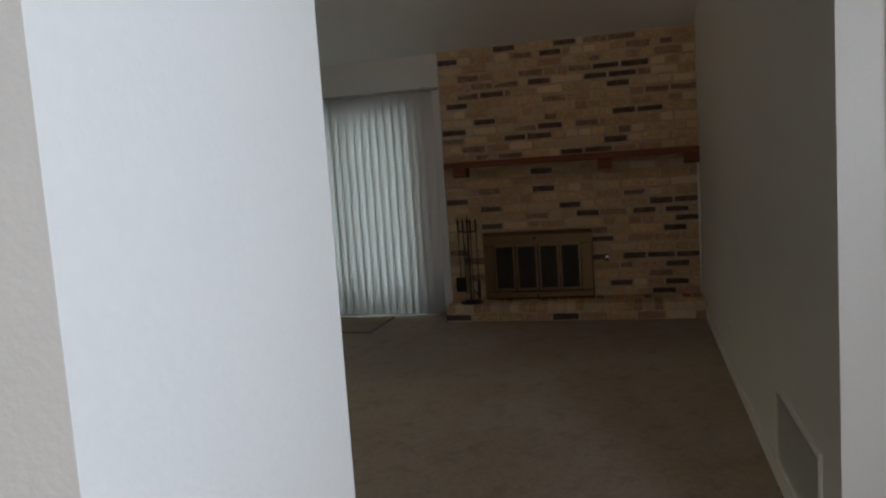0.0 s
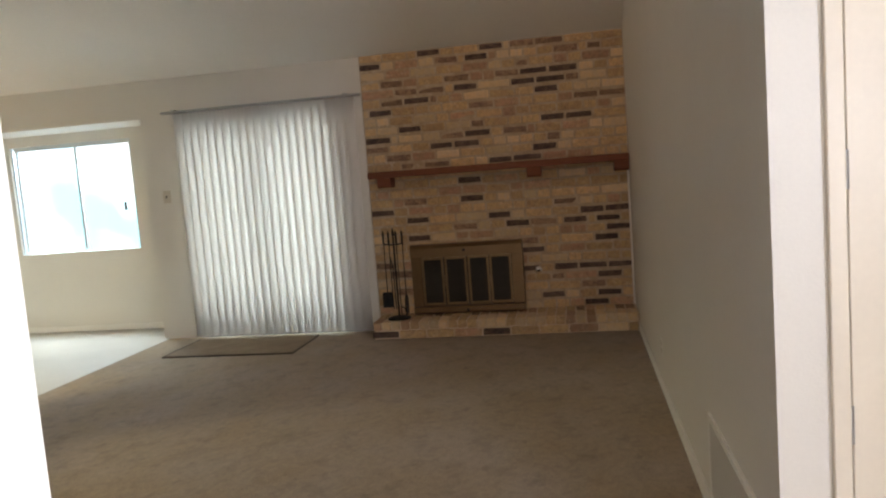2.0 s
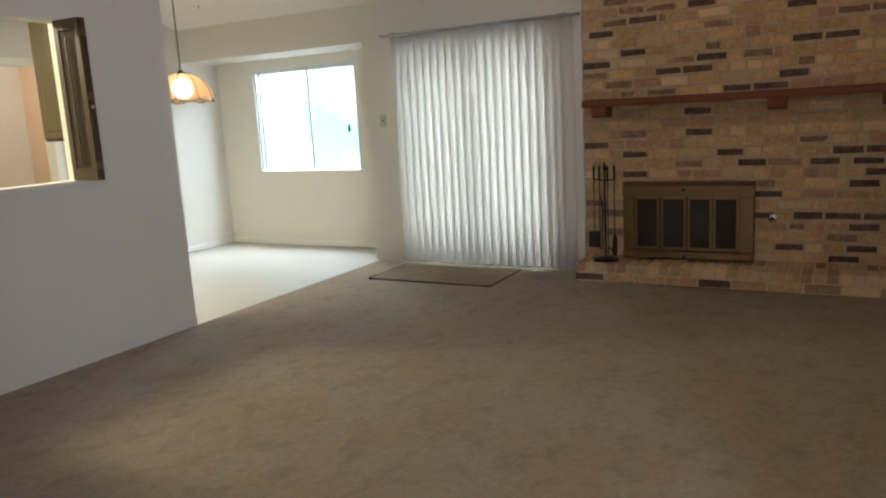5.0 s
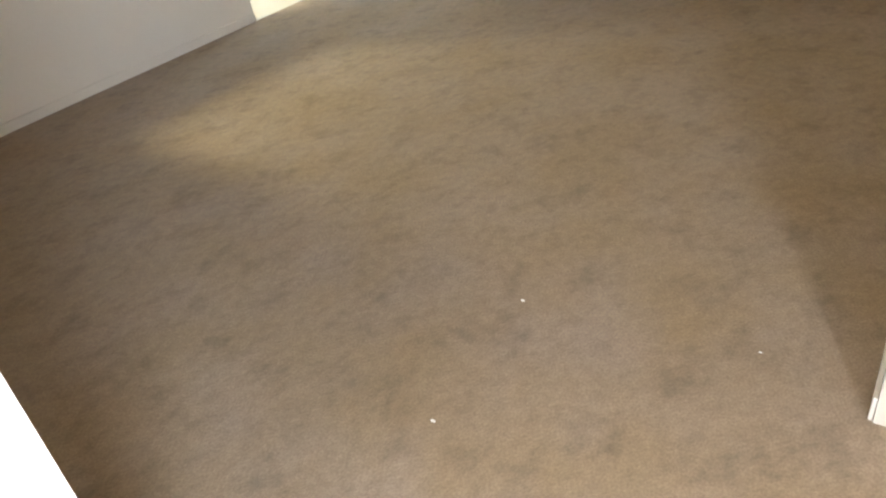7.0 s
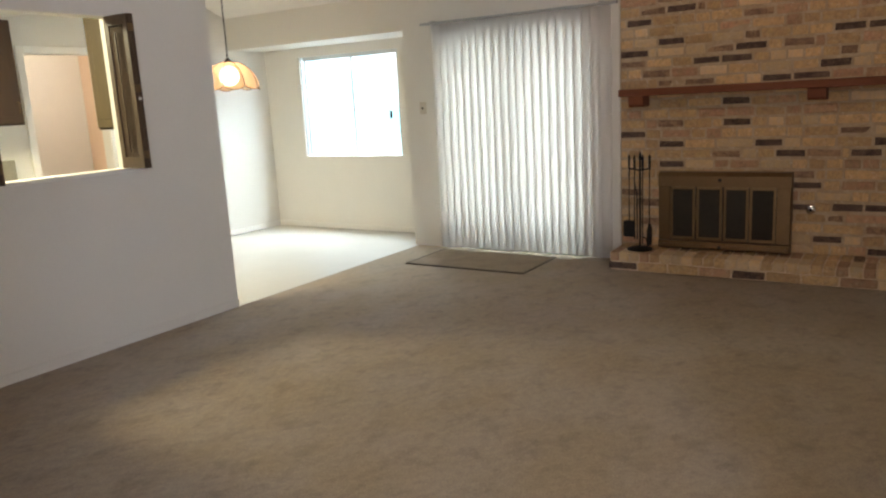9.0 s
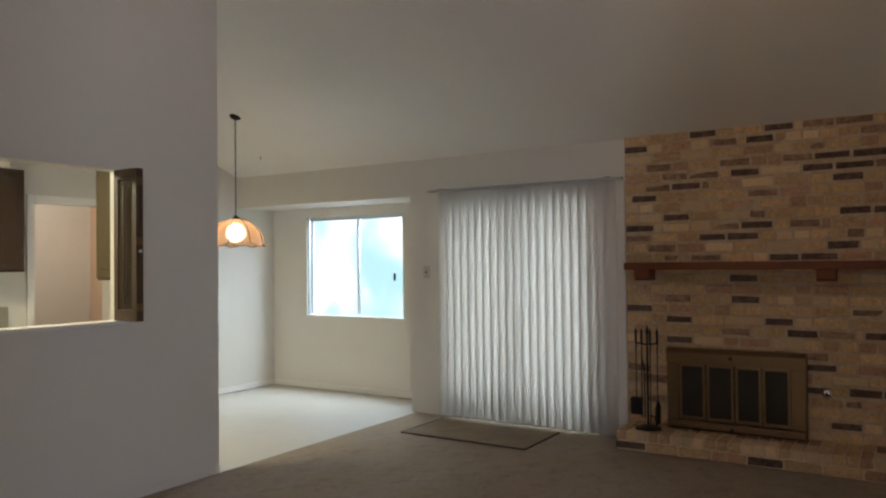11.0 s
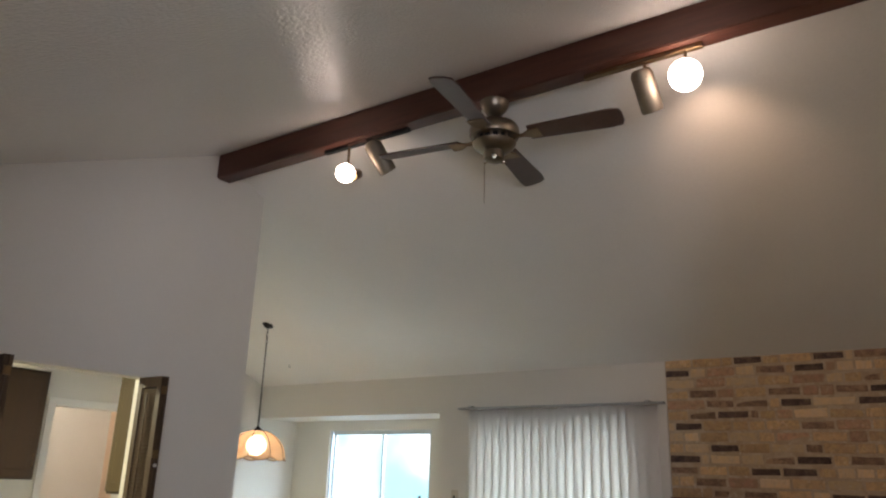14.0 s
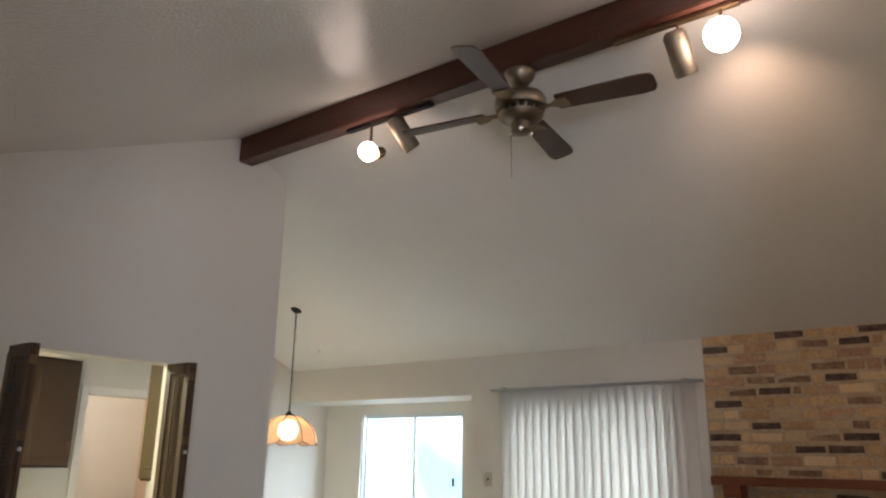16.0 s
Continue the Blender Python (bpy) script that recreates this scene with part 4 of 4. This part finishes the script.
# ---- kitchen seen through the opening ----
def cabinet(name, x0, x1, y0, y1, z0, z1, face, doors, label, wood=M_CABINET):
    """A cupboard whose doors are on the side named by face: 'e' or 's'."""
    cab = thing(name, ((x0 + x1) / 2, (y0 + y1) / 2, z0), label, "cabinet", "kitchen cabinets")
    child("body", boxed(x0, x1, y0, y1, z0, z1, bevel=0.003), wood, cab)
    lo, hi = (y0, y1) if face == "e" else (x0, x1)
    w = (hi - lo) / doors
    for i in range(doors):
        a, b = lo + i * w + 0.012, lo + (i + 1) * w - 0.012
        if face == "e":
            leaf = child("door", boxed(x1 + 0.001, x1 + 0.019, a, b, z0 + 0.015, z1 - 0.015, bevel=0.005), wood, cab)
            part("panel", boxed(x1 + 0.019, x1 + 0.025, a + 0.06, b - 0.06, z0 + 0.075, z1 - 0.075, bevel=0.004), wood, leaf)
            part("handle", tube(bmesh.new(), [(x1 + 0.019, b - 0.03, z0 + 0.10), (x1 + 0.04, b - 0.03, z0 + 0.11), (x1 + 0.04, b - 0.03, z0 + 0.18), (x1 + 0.019, b - 0.03, z0 + 0.19)], 0.004, 6), M_BRASS, leaf, "brass handle")
        else:
            leaf = child("door", boxed(a, b, y0 - 0.019, y0 - 0.001, z0 + 0.015, z1 - 0.015, bevel=0.005), wood, cab)
            part("panel", boxed(a + 0.06, b - 0.06, y0 - 0.025, y0 - 0.019, z0 + 0.075, z1 - 0.075, bevel=0.004), wood, leaf)
    return cab


cabinet("wall_cabinet", WEST + 0.001, -5.33, 2.67, 3.48, 1.393, 2.237, "e", 2, "dark stained wooden wall cabinet in the kitchen")
cabinet("wall_cabinet", WEST + 0.001, -5.33, 1.79, 2.65, 1.393, 2.237, "e", 2, "dark stained wooden wall cabinet in the kitchen")
structure("soffit", boxed(WEST + 0.001, -5.30, 0.41, 3.349, 2.238, 2.399), M_WALL, "cream painted soffit over the cabinets", "soffit")
cabinet("peninsula_cabinet", -4.105, LEFT - 0.125, 3.352, 3.655, 1.331, 2.299, "s", 2, "wooden wall cabinet over the peninsula, kitchen light put into its olive-brown colour", M_CABINET_LIT)
cabinet("base_cabinet", WEST + 0.001, -5.06, 1.72, 2.69, 0.0, 0.87, "e", 2, "dark stained wooden base cabinet")
structure("worktop", boxed(WEST + 0.001, -5.03, 1.70, 2.695, 0.871, 0.91, bevel=0.006), M_COUNTER, "tan laminate kitchen worktop", "worktop")
stove = thing("range", (-5.35, 2.95, 0), "brown kitchen range with a raised back panel", "stove")
child("body", boxed(WEST + 0.002, -5.03, 2.70, 3.345, 0, 0.90, bevel=0.006), M_COUNTER, stove)
child("oven_door", boxed(-5.029, -5.005, 2.73, 3.32, 0.14, 0.74, bevel=0.005), M_IRON, stove)
child("back_panel", boxed(WEST + 0.002, -5.56, 2.70, 3.47, 0.901, 1.10, bevel=0.008), M_COUNTER, stove)
for y in (2.88, 3.18):
    child("burner", lathe(bmesh.new(), [(0.09, 0.901), (0.09, 0.912), (0.02, 0.914)], 20, pose(-5.25, y, 0)), M_IRON, stove, smooth=True)
light = thing("kitchen_ceiling_light", (-4.3, 2.2, 2.40), "lit fluorescent kitchen ceiling fixture", "ceiling light")
child("housing", boxed(-4.8, -3.8, 2.02, 2.38, 2.372, 2.399, bevel=0.004), M_TRIM, light)
child("diffuser", boxed(-4.78, -3.82, 2.04, 2.36, 2.345, 2.371, bevel=0.01), M_TUBE, light, "glowing diffuser")
# casing of the doorway and the open door behind it
cas = bmesh.new()
for a, b in ((DOORWAY[0] - 0.065, DOORWAY[0]), (DOORWAY[1], DOORWAY[1] + 0.065)):
    box(cas, WEST + 0.001, WEST + 0.018, a, b, 0, DOORWAY[2] + 0.065, 0.003)
box(cas, WEST + 0.001, WEST + 0.018, DOORWAY[0], DOORWAY[1], DOORWAY[2], DOORWAY[2] + 0.065, 0.003)
structure("door_casing", cas, M_TRIM, "white painted casing of the back doorway", "trim")

# ---- hall closet door, return air grille ----
door_1 = tagged(new("door_1"), "raised cream painted closet door with steel hinges", "door", kind="structure")
door_1.location = (1.67, 1.456, 0.486)
child("slab", boxed(1.318, 2.021, 1.464, 1.501, 0.495, 2.041, bevel=0.003), M_DOOR, door_1)
for z in (0.705, 1.30, 1.72):
    child("hinge", tube(bmesh.new(), [(1.313, 1.456, z - 0.045), (1.313, 1.456, z + 0.045)], 0.006, 8), M_METAL, door_1, "steel hinge")
child("door_handle", lathe(bmesh.new(), [(0.028, 0), (0.028, 0.006), (0.010, 0.012), (0.010, 0.035), (0.026, 0.045), (0.026, 0.062), (0.012, 0.07)], 20, pose(1.955, 1.463, 1.25, 90)), M_BRASS, door_1, smooth=True)
cas = bmesh.new()
for a, b in ((1.268, 1.308), (2.031, 2.081)):
    box(cas, a, b, 1.438, 1.455, 0.436, 2.10, 0.004)
box(cas, 1.308, 2.031, 1.438, 1.455, 2.051, 2.10, 0.004)
box(cas, 1.308, 2.031, 1.434, 1.455, 0.436, 0.485, 0.004)
structure("closet_casing", cas, M_DOOR, "cream painted casing round the closet door", "trim")

grille = thing("return_air_grille", (RIGHT, 2.04, 0.09), "white painted return air grille low on the wall", "vent")
rim = bmesh.new()
GY0, GY1, GZ0, GZ1 = 1.665, 2.42, 0.085, 0.415
box(rim, RIGHT - 0.012, RIGHT - 0.0005, GY0, GY1, GZ1 - 0.025, GZ1, 0.003)
box(rim, RIGHT - 0.012, RIGHT - 0.0005, GY0, GY1, GZ0, GZ0 + 0.025, 0.003)
box(rim, RIGHT - 0.012, RIGHT - 0.0005, GY0, GY0 + 0.025, GZ0 + 0.025, GZ1 - 0.025, 0.003)
box(rim, RIGHT - 0.012, RIGHT - 0.0005, GY1 - 0.025, GY1, GZ0 + 0.025, GZ1 - 0.025, 0.003)
child("frame", rim, M_TRIM, grille)
z = GZ0 + 0.034
while z < GZ1 - 0.03:
    lou = bmesh.new()
    box(lou, -0.0085, 0.0085, GY0 + 0.025, GY1 - 0.025, -0.0012, 0.0012)
    bmesh.ops.transform(lou, matrix=pose(RIGHT - 0.006, 0, z, 0, 52), verts=lou.verts)
    child("louvre", lou, M_WALL, grille)
    z += 0.0135

outlet = thing("wall_outlet", (RIGHT, 4.02, 0.27), "painted-over wall outlet plate low on the long wall", "outlet")
child("plate", boxed(RIGHT - 0.007, RIGHT - 0.0005, 3.985, 4.055, 0.212, 0.328, bevel=0.003), M_TRIM, outlet)
for z in (0.247, 0.293):
    child("socket", boxed(RIGHT - 0.009, RIGHT - 0.006, 4.004, 4.036, z - 0.014, z + 0.014, bevel=0.001), M_PLASTIC, outlet)

# lint on the carpet
for x, y, s in ((0.157, 1.531, 0.006), (0.181, 0.977, 0.006), (0.858, 1.592, 0.004), (0.30, 0.75, 0.004)):
    bit = bmesh.new()
    bmesh.ops.create_icosphere(bit, subdivisions=1, radius=s, matrix=Matrix.Translation((x, y, 0.004)) @ Matrix.Diagonal((1.5, 0.8, 0.6, 1)))
    tagged(part("lint", bit, M_TRIM), "tiny white scrap lying on the carpet", "lint", "scraps on the carpet")

# ---- outside ----
structure("ground", boxed(-400, 400, 6.76, 800, -0.35, -0.15), M_GRASS, "green lawn behind the house", "ground")
structure("patio", boxed(-24, 14, 6.76, 14.3, -0.15, -0.06), M_CONCRETE, "pale concrete patio slab", "patio")
# glowing sheet: the outdoor brightness is emitted, its pale cyan patches are noise
mb = bpy.data.materials.new("garden_glare")
mb.use_nodes = True
n, l = mb.node_tree.nodes, mb.node_tree.links
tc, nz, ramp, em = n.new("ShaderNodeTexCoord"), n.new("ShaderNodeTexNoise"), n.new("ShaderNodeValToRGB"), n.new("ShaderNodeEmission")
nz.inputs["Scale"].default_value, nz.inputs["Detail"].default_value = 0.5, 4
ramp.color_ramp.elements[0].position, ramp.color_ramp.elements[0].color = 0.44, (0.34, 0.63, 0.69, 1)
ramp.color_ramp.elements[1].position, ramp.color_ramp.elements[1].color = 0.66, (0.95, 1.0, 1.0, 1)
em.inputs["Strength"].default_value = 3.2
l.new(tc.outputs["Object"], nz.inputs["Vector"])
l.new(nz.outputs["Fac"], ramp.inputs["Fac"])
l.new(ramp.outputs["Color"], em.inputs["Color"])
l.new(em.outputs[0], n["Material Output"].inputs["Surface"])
structure("backdrop", boxed(-40, 30, 14.4, 14.5, -0.15, 12), mb, "glowing sheet standing in for the bright garden and sky", "backdrop")
